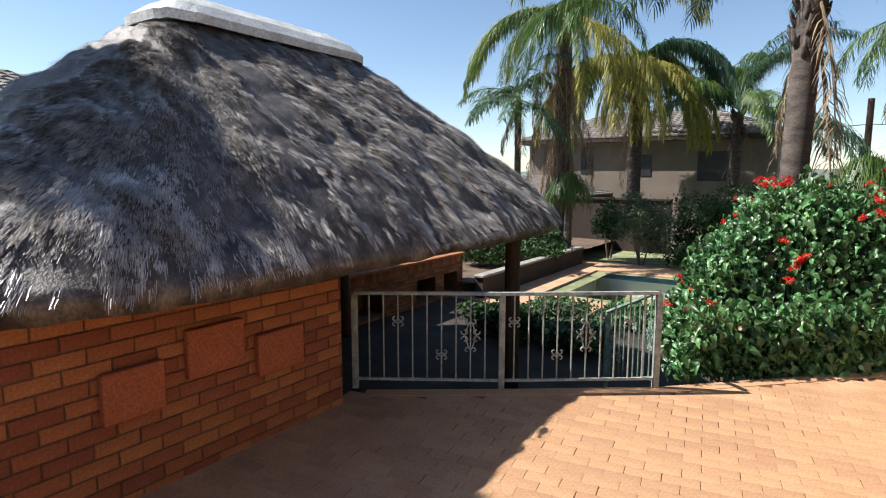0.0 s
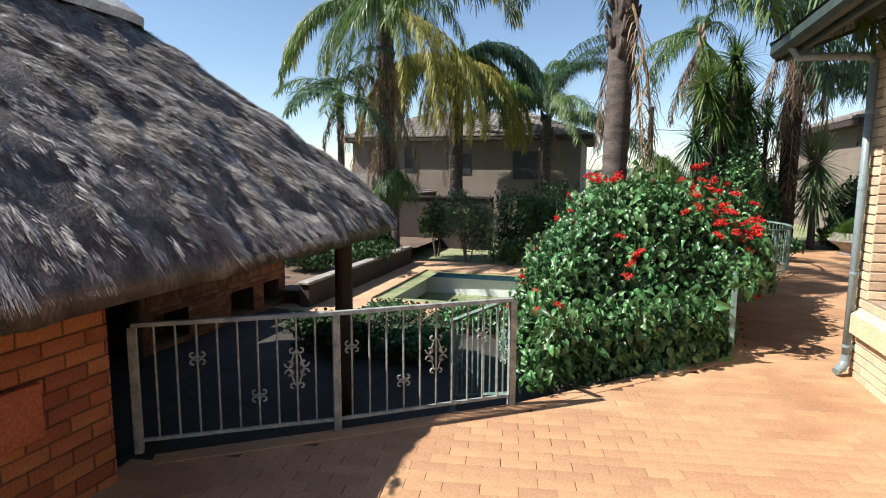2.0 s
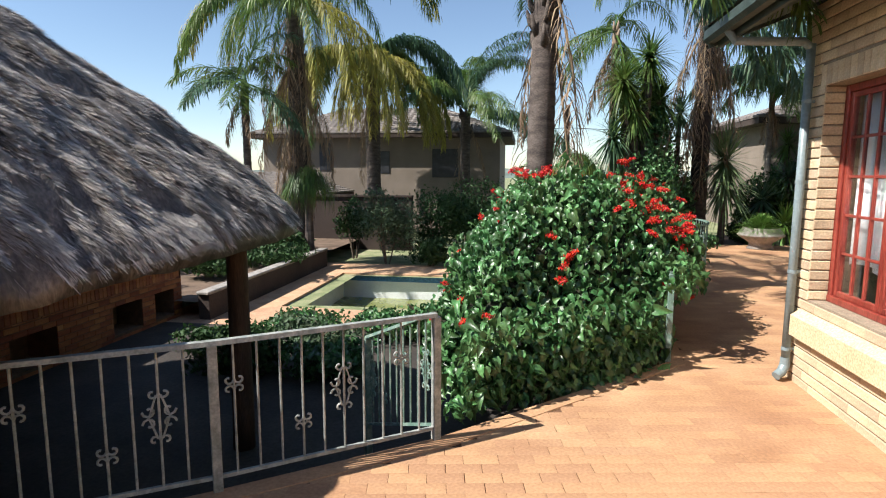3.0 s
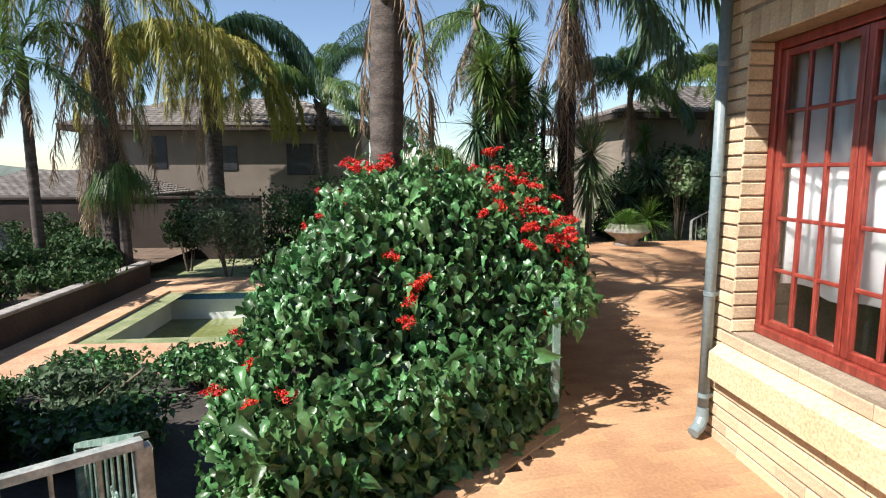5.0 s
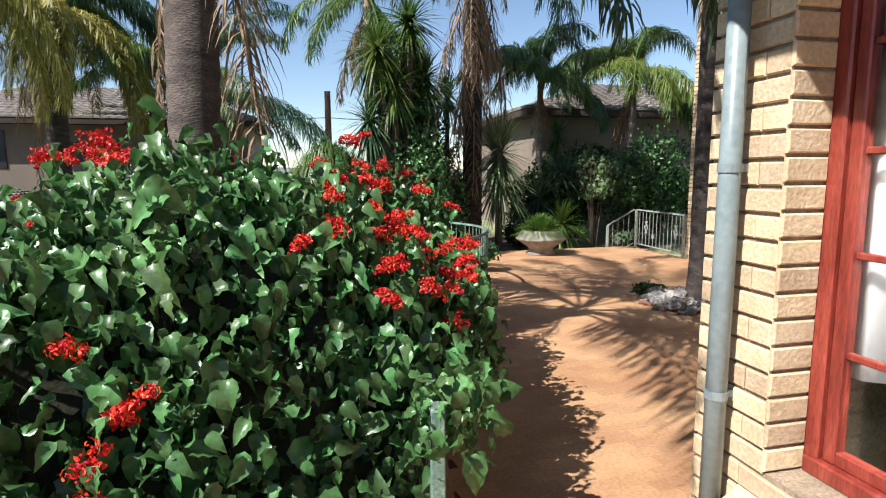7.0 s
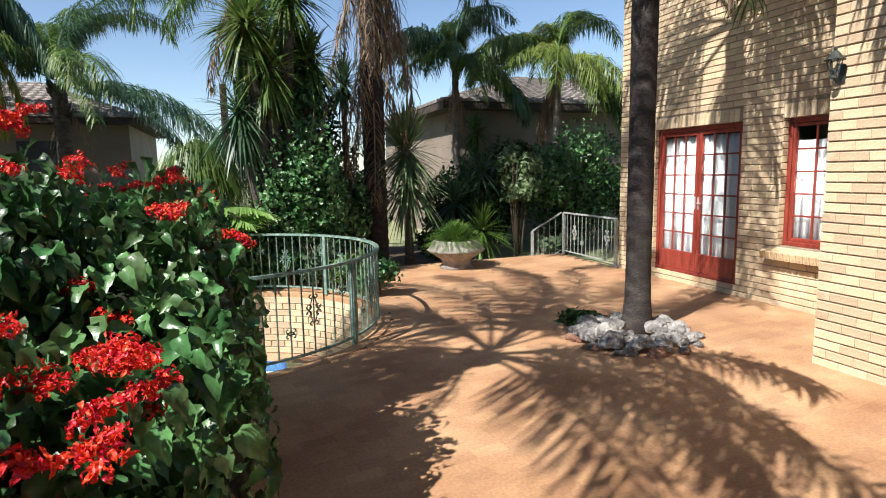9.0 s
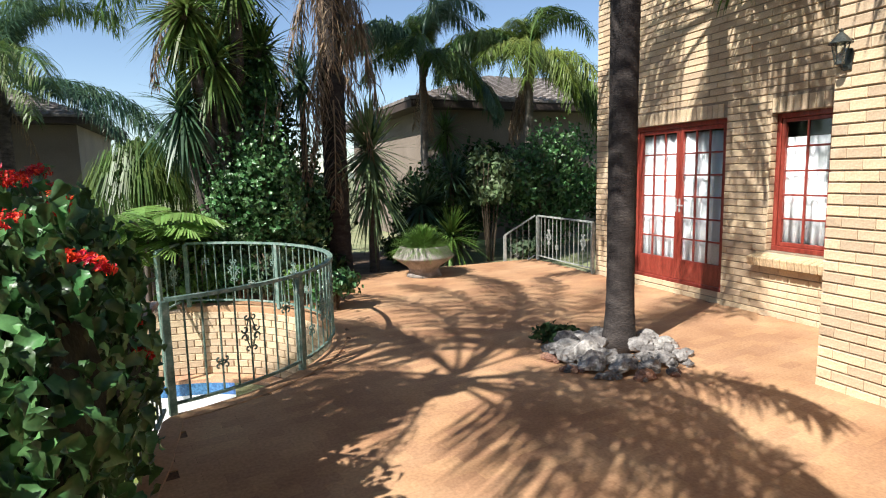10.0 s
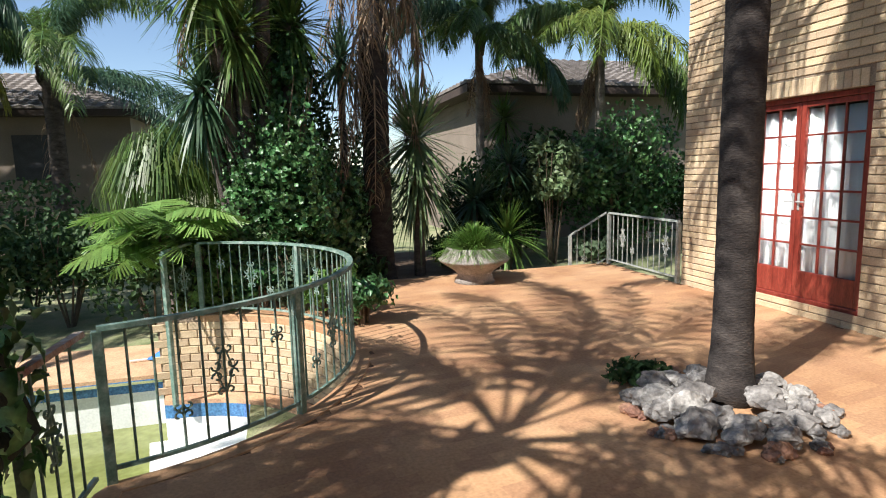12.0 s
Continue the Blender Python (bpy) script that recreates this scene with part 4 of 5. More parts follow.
def blade_plant(name, label, category, at, n, length, width, up, droop, material, stem=0.0, stem_r=0.05, seed=3, lean=(0, 0), group="", tilt=0):
    """A rosette of strap leaves, on a stem where it has one."""
    random.seed(seed)
    ob = thing(name, label, category, group, at=at)
    top = Vector((lean[0], lean[1], stem))
    if stem:
        b = Build()
        b.tube([(0, 0, 0), (lean[0] * 0.4, lean[1] * 0.4, stem * 0.5), tuple(top)], [stem_r * 1.3, stem_r, stem_r * 0.9], 9)
        part("stem", b, M["trunk"], ob)
    b = Build()
    for i in range(n):
        a = rnd(0, 6.283)
        e = radians(rnd(*up))
        o = Vector((math.cos(a) * math.cos(e), math.sin(a) * math.cos(e), math.sin(e)))
        s = Vector((-math.sin(a), math.cos(a), 0))
        L = length * rnd(0.7, 1.1)
        prev = None
        p = top + Vector((0, 0, rnd(-0.12, 0.05) * length))
        for k in range(5):
            t = k / 4
            q = p + o * L * t + Vector((0, 0, -droop * L * t * t))
            if droop > 0.9:
                q = p + Vector((o.x, o.y, 0)) * L * 0.8 * math.sin(t * 1.9) + Vector((0, 0, L * (o.z * math.sin(t * 2.2) * 0.7 - droop * 0.55 * t * t)))
            w = s * width * (1 - t) ** 0.6 * (0.6 + 0.6 * min(1, t * 3)) * 0.5
            row = (q - w, q + w)
            if prev:
                b.quad(prev[0], prev[1], row[1], row[0])
            prev = row
    part("foliage", b, M[material], ob)
    return ob


def shrub(name, label, category, at, rx, ry, h, count, material, l=0.08, w=0.045, seed=5, rough=0.35, group="", base=0.1):
    """A shrub: stems and a shell of leaves with gaps, uneven in outline."""
    random.seed(seed)
    ob = thing(name, label, category, group, at=at)
    for k in range(7):
        a = rnd(0, 6.28)
        st = Build()
        st.tube([(0.06 * math.cos(a), 0.06 * math.sin(a), 0), (rx * 0.3 * math.cos(a), ry * 0.3 * math.sin(a), h * 0.45), (rx * 0.65 * math.cos(a + 0.3), ry * 0.65 * math.sin(a + 0.3), h * 0.8)], [0.022, 0.015, 0.006], 6)
        part("stem", st, M["twig"], ob)
    spots = []
    off = Vector((seed * 3.1, seed * 1.7, 0))
    lobes = []
    for k in range(9):
        a, e = k * 2.4 + rnd(-0.4, 0.4), rnd(-0.9, 0.95)
        c = Vector((math.cos(a) * math.sqrt(1 - e * e), math.sin(a) * math.sqrt(1 - e * e), e)) * rnd(0.35, 0.68)
        lobes.append((c, rnd(0.36, 0.56)))
    while len(spots) < count:
        c, lr = random.choice(lobes)
        d = Vector((rnd(-1, 1), rnd(-1, 1), rnd(-0.85, 1))).normalized()
        r = 1 + rough * noise.noise(d * 2.2 + off + c * 4) + rough * noise.noise(d * 5 + off)
        q = c + d * lr * r * (1 - 0.5 * random.random() ** 2.2)
        p = Vector((q.x * rx, q.y * ry, h * (0.52 + 0.48 * q.z)))
        if p.z < base * h or p.z > h * 1.1:
            continue
        spots.append((p, (d + q).normalized()))
    b = Build()
    scatter(b, spots, leaf_shape(l, w))
    part("foliage", b, M[material], ob, "", True)
    return ob


# ---- flowering hedge ----
HC = [(-1.05, 5.25), (0.70, 6.72), (1.2, 7.35), (1.5, 7.95), (1.58, 9.0), (1.5, 10.95), (-0.2, 11.2), (-1.25, 9.3), (-1.5, 7.0)]


def hedge_top(x, y):
    """Height of the hedge's skin over a place, 0 outside it."""
    if not inside(x, y, HC):
        return 0.0
    dmin = 9
    for i in range(len(HC)):
        (xa, ya), (xb, yb) = HC[i - 1], HC[i]
        dx, dy = xb - xa, yb - ya
        t = max(0, min(1, ((x - xa) * dx + (y - ya) * dy) / (dx * dx + dy * dy)))
        dmin = min(dmin, math.hypot(x - xa - dx * t, y - ya - dy * t))
    grow = max(0.42, min(1.0, 0.42 + 0.58 * (y - 5.3) / 2.1))
    over = max(0.0, min(1.0, (x - 0.55) / 0.5))
    h = 1.95 * grow * (1 - math.exp(-dmin / (0.48 if y < 8.2 or x < 0.6 else 0.26))) + 0.08 + 0.5 * over * min(1, dmin / 0.06)
    h = min(h, 1.84 - 0.78 * max(0.0, min(1.0, (x - 0.2) / 0.95)) * max(0.3, min(1.0, (9.7 - y) / 1.6)))
    if y > 7.8:
        h = min(h, 1.58 - 0.5 * max(0.0, x - 1.05))
    h = min(h, max(0.25, 1.85 - 1.3 * max(0.0, -0.45 - x)))
    return h + 0.28 * noise.noise((x * 1.9, y * 1.9, 0.3)) + 0.24 * noise.noise((x * 4.5, y * 4.5, 1)) + 0.1 * noise.noise((x * 9, y * 9, 4))


def make_hedge():
    random.seed(11)
    ob = thing("flowering_hedge", "large glossy green hedge with scarlet flower clusters", "hedge", at=(-0.1, 7.2, LOW))
    o = Vector((-0.1, 7.2, LOW))
    spots, flowers = [], []
    tries = 0
    while len(spots) < 25000 and tries < 200000:
        tries += 1
        x, y = rnd(-1.7, 1.7), rnd(5.1, 11.4)
        h = hedge_top(x, y)
        if h <= 0.05:
            continue
        e = 0.07
        g = Vector((hedge_top(x + e, y) - hedge_top(x - e, y), hedge_top(x, y + e) - hedge_top(x, y - e), 0)) / (2 * e)
        n = Vector((-g.x, -g.y, 1)).normalized()
        steep = min(4.0, math.sqrt(1 + g.length_squared))
        for _ in range(1 + int(steep * 0.8)):
            z = h - rnd(0, 0.24) - (abs(g.length) * rnd(0, 0.09))
            if z < (0.5 + 0.1 * noise.noise((x * 5, y * 5, 2)) if x > 0.85 else -0.02 if y < 7.2 else -0.8):
                continue
            spots.append((Vector((x, y, z)) + n * rnd(-0.12, 0.11) - o, n + Vector((-0.3, -0.15, 0.9))))
    # low leaves along the front edge
    for _ in range(2600):
        t = random.random()
        x, y = -0.85 + 1.52 * t, 5.4 + 1.17 * t
        spots.append((Vector((x + rnd(-0.14, 0.06), y + rnd(-0.08, 0.22), rnd(0.0, 0.75) * rnd(0.5, 1.0))) - o, Vector((-0.1, -0.4, 0.9))))
    # leaves arching over the end post of the railing
    for _ in range(260):
        d = Vector((rnd(-1, 1), rnd(-1, 1), rnd(-1, 1))).normalized() * rnd(0.6, 1.0)
        spots.append((Vector((0.93 + 0.2 * d.x + 0.08 * noise.noise(d * 3), 7.1 + 0.55 * d.y, 0.84 + 0.2 * d.z + 0.1 * noise.noise(d * 2.5))) - o, Vector((d.x, d.y, d.z + 0.6))))
    b = Build()
    order = [(0.45, 0.85), (0.5, 0.95), (0.75, 1.4)]
    for k, size in enumerate(order):
        scatter(b, [q for i, q in enumerate(spots) if (0, 0, 0, 0, 1, 1, 1, 2)[i % 8] == k], leaf_shape(0.112, 0.07, 0.28, 0.5) if k == 0 else broad_leaf(0.112, 0.074, 0.26, 0.4 + 0.2 * k), size, 1.0, -0.6)
    tagged(part("foliage", b, M["leaf"], ob, "glossy heart shaped leaves", True), kind="stuff")
    # A near-black sheet under the leaves stands in for shade inside the hedge.
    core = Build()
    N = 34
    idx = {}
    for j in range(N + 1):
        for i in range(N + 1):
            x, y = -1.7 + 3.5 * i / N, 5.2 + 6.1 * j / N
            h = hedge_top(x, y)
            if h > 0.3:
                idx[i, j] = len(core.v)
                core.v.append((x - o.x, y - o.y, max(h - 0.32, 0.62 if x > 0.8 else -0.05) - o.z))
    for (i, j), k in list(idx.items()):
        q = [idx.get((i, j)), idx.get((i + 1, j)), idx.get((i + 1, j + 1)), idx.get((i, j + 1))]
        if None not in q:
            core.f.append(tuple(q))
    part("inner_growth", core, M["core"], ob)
    for k in range(26):
        st = Build()
        x, y = rnd(-1.2, 0.9), rnd(6.0, 9.0)
        h = hedge_top(x, y)
        if h > 0.6:
            st.tube([(x * 0.8 - o.x, y - o.y, 0.05), (x - o.x + rnd(-.1, .1), y - o.y + rnd(-.1, .1), h * 0.5 - o.z), (x - o.x, y - o.y, h - 0.05 - o.z)], [0.02, 0.014, 0.006], 6)
            part("stem", st, M["twig"], ob)
    # flower clusters: many small petals
    kinds = []
    for k in range(3):
        fb = Build()
        sp = []
        for head in range(6):
            ca, cr = head * 1.05 + rnd(-0.3, 0.3), (0.0 if head == 0 else rnd(0.032, 0.06))
            ctr = Vector((cr * math.cos(ca), cr * math.sin(ca), 0.05 - 5 * cr * cr + rnd(-0.015, 0.015)))
            for _ in range(17):
                d = Vector((rnd(-1, 1), rnd(-1, 1), rnd(-0.4, 1.0))).normalized()
                sp.append((ctr + d * rnd(0.012, 0.03), d))
        scatter(fb, sp, leaf_shape(0.024, 0.012), (0.7, 1.3), 0.7)
        kinds.append(fb.mesh("flower_head", M["flower"]))
    placed = 0
    while placed < 150:
        x, y = (rnd(-1.8, 1.65), rnd(5.3, 10.3)) if placed > 45 else (rnd(0.1, 1.4), rnd(6.8, 9.6))
        h = hedge_top(x, y)
        if h < 0.3 or noise.noise((x * 1.4, y * 1.4, 5)) + 0.15 * (h - 0.8) + rnd(-0.35, 0.35) < 0.05:
            continue
        fo = part("flower_head", kinds[placed % 3], None, ob)
        fo.matrix_basis = Matrix.Translation(Vector((x, y, h + rnd(-0.02, 0.07))) - o) @ pose(0, 0, 0, rnd(-30, 30), rnd(-30, 30), rnd(0, 360)) @ Matrix.Scale(rnd(0.6, 1.15), 4)
        placed += 1
    return ob


make_hedge()


# ---- palms ----
palm("stout palm rising out of the flowering hedge", (-0.35, 9.15, LOW), 5.6, 0.185, 0.165, 26, 4.4, (-10, 80), ("frondblue", "frond"), 0.78, 0.75, 0.75, seed=21, n=140, width=0.014, boots=30, dead=4, lean=(0.08, 0.3), gap=(195, 272))
palm("palm growing through the terrace in a ring of rocks", (5.38, 11.32, 0.0), 6.2, 0.132, 0.13, 15, 3.2, (-35, 75), ("frond", "frondblue"), 0.9, 0.75, 0.85, seed=22, dead=3, n=110, width=0.012, trunk="shadetrunk", ring=0.012)
palm("slim king palm with a green crownshaft", (-7.89, 15.85, LOW), 4.5, 0.12, 0.09, 13, 2.1, (-25, 80), ("frondblue", "frond"), 0.72, 0.55, 0.35, trunk="trunk", boots=0, seed=23, dead=3, shaft="frondblue", width=0.017, n=64)
palm("tall palm with long hanging green fronds and a shaggy trunk", (-7.22, 17.71, LOW), 7.7, 0.27, 0.23, 24, 5.0, (-10, 82), ("frondy", "frond", "frond"), 1.1, 0.75, 1.1, seed=24, dead=30, n=170, width=0.012, boots=20, arch=0.85, skirt=4.0)
palm("large palm with yellowing hanging fronds", (-6.49, 23.5, LOW), 6.9, 0.30, 0.26, 42, 5.3, (25, 85), ("frondy", "frondy", "frondy", "frond", "frondy", "frond", "frondblue"), 1.25, 0.7, 1.15, seed=25, dead=6, n=200, width=0.016, boots=34, arch=0.62)
palm("dark green palm near the neighbouring house", (-3.07, 25.6, LOW), 5.3, 0.22, 0.2, 30, 5.0, (0, 85), ("frondblue", "frond", "frond"), 0.7, 0.8, 0.8, seed=26, dead=2, n=150, width=0.015, boots=22)
palm("stout dark palm behind the planting bed", (3.93, 17.03, -0.2), 7.9, 0.22, 0.19, 22, 3.6, (-35, 78), ("frondblue", "frond"), 0.95, 0.7, 0.9, seed=27, dead=26, trunk="shadetrunk", n=120, width=0.010, skirt=4.6)
palm("palm leaning its shade over the thatched roof", (-8.4, -0.5, LOW), 7.1, 0.2, 0.18, 36, 2.0, (-55, 75), ("frond", "frond"), 0.95, 0.7, seed=50, n=110, width=0.03)
palm("blue green palm in front of the far house", (6.4, 19.2, -0.2), 4.4, 0.09, 0.075, 26, 2.4, (-15, 84), ("frondblue", "frond", "frond"), 0.88, 0.6, 0.8, seed=28, dead=3, n=120, width=0.012, trunk="paletrunk")
palm("light green palm in front of the far house", (9.1, 19.2, -0.2), 4.5, 0.11, 0.09, 28, 2.6, (-15, 84), ("frond", "frondlight", "frondlight"), 0.9, 0.65, 0.85, seed=29, dead=3, n=120, width=0.012, trunk="paletrunk")
palm("thin dry palm stem beyond the lawn", (1.82, 18.0, LOW), 6.6, 0.08, 0.09, 12, 2.6, (-60, 65), ("frond", "frond"), 1.0, 0.6, seed=30, dead=10, trunk="deadtrunk", n=70, width=0.012)
for k, (x, y, z, nn, mt) in enumerate(((1.75, 15.9, 5.0, 150, "frond"), (2.05, 16.0, 4.35, 150, "frond"), (1.6, 16.1, 3.7, 130, "frondblue"), (2.75, 16.5, 4.6, 150, "frond"), (2.4, 16.2, 5.6, 130, "frond"))):
    blade_plant("yucca", "tall yucca with a big spiky head and dry skirt", "yucca", (2.25 + (x - 2.25) * 0.25, 16.2, -0.9), int(nn * 1.7), 0.9, 0.05, (-85, 80), 0.3, mt, stem=z - 0.1, stem_r=0.11, seed=60 + k, lean=((x - 2.25) * 0.75, (y - 16.2)), group="yuccas")
blade_plant("yucca", "spiky yucca with long pale green leaves", "yucca", (4.57, 17.1, -0.2), 240, 1.15, 0.055, (-70, 88), 0.12, "leafpale", stem=2.35, stem_r=0.07, seed=33, group="yuccas")
blade_plant("yucca", "lower head of pale yucca leaves hanging dry", "yucca", (4.62, 17.2, -0.2), 190, 1.05, 0.05, (-80, 50), 0.35, "leafpale", stem=1.75, stem_r=0.07, seed=43, group="yuccas")
blade_plant("yucca", "spiky yucca beside the far house", "yucca", (6.6, 18.2, -0.2), 120, 0.8, 0.05, (-60, 80), 0.25, "frondblue", stem=1.9, stem_r=0.06, seed=44, group="yuccas")
blade_plant("yucca", "spiky yucca beside the far house", "yucca", (7.2, 19.9, -0.2), 140, 0.8, 0.05, (-70, 80), 0.25, "frond", stem=2.9, stem_r=0.07, seed=45, group="yuccas")
blade_plant("ponytail_palm", "round ponytail palm with drooping grassy leaves", "ponytail palm", (0.9, 17.6, LOW), 1900, 1.3, 0.024, (10, 85), 1.6, "frond", stem=2.75, stem_r=0.12, seed=34)
blade_plant("ponytail_palm", "round ponytail palm with drooping grassy leaves", "ponytail palm", (-6.81, 17.37, LOW), 900, 1.15, 0.022, (10, 85), 1.7, "frond", stem=2.45, stem_r=0.12, seed=35)
blade_plant("cycad", "spiky grey green cycad by the boundary wall", "cycad", (-8.6, 19.6, LOW), 90, 1.2, 0.09, (0, 70), 0.45, "leafgrey", stem=0.3, stem_r=0.15, seed=46)
shrub("climber", "ivy covered yucca trunks with dense small leaves", "climber", (2.45, 16.1, -0.3), 0.8, 0.65, 3.9, 9500, "leaf", 0.075, 0.06, seed=36)
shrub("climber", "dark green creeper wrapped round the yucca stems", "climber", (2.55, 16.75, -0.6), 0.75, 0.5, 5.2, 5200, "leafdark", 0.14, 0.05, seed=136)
shrub("shrub", "tall bushy green shrub by the far house", "shrub", (9.0, 18.3, -0.25), 1.45, 1.0, 2.9, 6500, "leaf", 0.11, 0.06, seed=37)
shrub("shrub", "grey green bushy shrub behind the pool", "shrub", (-4.6, 17.95, LOW), 1.15, 0.9, 2.55, 4200, "leafgrey", 0.11, 0.035, seed=38)
shrub("shrub", "dark shrub behind the pool", "shrub", (-3.2, 19.2, LOW), 1.3, 0.9, 2.4, 3200, "leafdark", 0.12, 0.05, seed=39)


# ---- planter, rocks, lamp ----
def planter():
    ob = thing("planter_bowl", "weathered concrete bowl planter on a stubby foot", "planter", at=(5.12, 15.95, 0))
    b = Build()
    b.lathe([(0.0, 0.0), (0.30, 0.0), (0.27, 0.05), (0.25, 0.12), (0.29, 0.17), (0.50, 0.31), (0.52, 0.34), (0.49, 0.36), (0.40, 0.50), (0.37, 0.51), (0.36, 0.44), (0.0, 0.44)], (0, 0, 0), 40, 0.02)
    part("bowl", b, M["concrete"], ob, smooth=True)
    blade_plant("planter_grass", "bright green grassy plant filling the bowl planter", "plant", (5.12, 15.95, 0.43), 2000, 0.72, 0.017, (16, 86), 0.42, "grassy", seed=41)


planter()


def neighbour(name, label, x0, x1, y0, y1, eave, rise, windows):
    ob = thing(name, label, "house", "neighbouring houses", at=((x0 + x1) / 2, y0, LOW))
    o = Vector(((x0 + x1) / 2, y0, LOW))
    b = Build()
    b.box((x0 - o.x, 0, 0), (x1 - o.x, y1 - y0, eave - LOW))
    part("wall", b, M["wallgrey"], ob)
    r = Build()
    e, h = 0.55, (y1 - y0) / 2
    A = [Vector(p) - o for p in ((x0 - e, y0 - e, eave), (x1 + e, y0 - e, eave), (x1 + e, y1 + e, eave), (x0 - e, y1 + e, eave), (x0 + h, (y0 + y1) / 2, eave + rise), (x1 - h, (y0 + y1) / 2, eave + rise))]
    rows = 13
    for p0, p1, q1, q0 in ((0, 1, 5, 4), (1, 2, 5, 5), (2, 3, 4, 5), (3, 0, 4, 4)):
        for k in range(rows):
            ta, tb = k / rows, (k + 1) / rows
            a0, a1 = A[p0].lerp(A[q0], ta), A[p1].lerp(A[q1], ta)
            b0, b1 = A[p0].lerp(A[q0], tb), A[p1].lerp(A[q1], tb)
            up = Vector((0, 0, 0.05))
            cols = max(2, int((a1 - a0).length / 0.3))
            for c in range(cols):
                u0, u1 = c / cols, (c + 1) / cols
                um = (u0 + u1) / 2
                L0, L1, Lm = a0.lerp(a1, u0), a0.lerp(a1, u1), a0.lerp(a1, um)
                H0, H1, Hm = b0.lerp(b1, u0), b0.lerp(b1, u1), b0.lerp(b1, um)
                hump = Vector((0, 0, 0.045))
                r.quad(L0 + up, Lm + up + hump, Hm + hump, H0)
                r.quad(Lm + up + hump, L1 + up, H1, Hm + hump)
                r.quad(L0, Lm, Lm + up + hump, L0 + up)
                r.quad(Lm, L1, L1 + up, Lm + up + hump)
    part("roof", r, M["rooftile"], ob)
    # Dark fascia; the shade under the eaves is in its colour too.
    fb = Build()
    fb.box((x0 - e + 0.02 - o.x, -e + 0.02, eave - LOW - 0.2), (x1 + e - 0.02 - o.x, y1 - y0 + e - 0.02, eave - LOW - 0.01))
    part("eave_box", fb, M["shadewall"], ob, "dark timber eaves with shade in the colour")
    for wx, wz, ww, wh in windows:
        w = Build()
        w.box((wx - o.x - ww / 2, -0.03, wz - LOW), (wx - o.x + ww / 2, 0.02, wz - LOW + wh), None, 0.01)
        part("window", w, M["dark"], ob)


neighbour("neighbour_house", "plastered grey brown house with a tiled hip roof", -13.0, -1.7, 27.5, 34.0, 3.6, 1.5, ((-9.9, 1.9, 0.6, 1.3), (-4.2, 1.6, 1.2, 1.3), (-7.2, 1.8, 0.8, 1.0)))
neighbour("neighbour_house", "plastered grey brown house behind the garden palms", 7.3, 19.0, 21.6, 29.6, 3.6, 1.45, ((10.2, 1.2, 1.0, 1.2), (14.0, 1.2, 1.2, 1.2)))
neighbour("neighbour_house", "house with a tiled roof beyond the thatched shelter", -26.0, -15.2, 1.0, 9.0, 3.4, 1.5, ((-20.0, 1.0, 1.2, 1.2),))
neighbour("garden_hut", "low hut with a pale tiled roof behind the boundary wall", -15.0, -8.9, 23.4, 26.4, 0.95, 0.85, ())


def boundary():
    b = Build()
    # Tree shade on this wall is put into its plaster colour.
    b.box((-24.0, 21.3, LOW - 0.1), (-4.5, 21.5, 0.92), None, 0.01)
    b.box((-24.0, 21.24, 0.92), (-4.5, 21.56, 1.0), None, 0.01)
    structure("wall_boundary", b, M["shadewall"], "brown boundary wall with tree shade in its colour", "wall")
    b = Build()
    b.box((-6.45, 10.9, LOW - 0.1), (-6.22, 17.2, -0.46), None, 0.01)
    structure("wall_bed", b, M["shadewall"], "low brick wall beside the pool", "wall")
    c = Build()
    c.box((-6.46, 10.85, -0.46), (-6.2, 17.25, -0.40), None, 0.015)
    structure("trim_bed", c, M["concrete"], "pale concrete coping on the low wall", "coping")
    d = Build()
    d.quad((-16, 10.9, -0.6), (-6.45, 10.9, -0.6), (-6.45, 21.3, -0.6), (-16, 21.3, -0.6))
    structure("ground_bed", d, M["soil"], "shaded planting bed beside the pool", "garden bed")
    # Floor of the shelter, coloured dark for the roof's shade.
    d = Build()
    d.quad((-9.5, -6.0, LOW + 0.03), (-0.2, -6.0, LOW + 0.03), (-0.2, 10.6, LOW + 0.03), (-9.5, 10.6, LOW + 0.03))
    structure("floor_lapa", d, M["slate"], "floor under the thatched shelter, its shade put into the colour", "floor")
    d = Build()
    d.quad((3.0, 16.2, -0.06), (6.0, 16.4, -0.06), (6.4, 20.0, -0.1), (2.0, 20.0, -0.1))
    structure("ground_planting", d, M["soil"], "dark soil of the planting bed behind the terrace", "garden bed")


boundary()


def lapa_block():
    # Added walls, dark in colour, that keep sun and sky out of the shelter.
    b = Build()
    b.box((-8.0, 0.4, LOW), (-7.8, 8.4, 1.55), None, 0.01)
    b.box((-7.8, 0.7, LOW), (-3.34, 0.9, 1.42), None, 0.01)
    structure("wall_lapa_back", b, M["shadewall"], "dark walls added to block light under the thatched roof", "wall")


lapa_block()


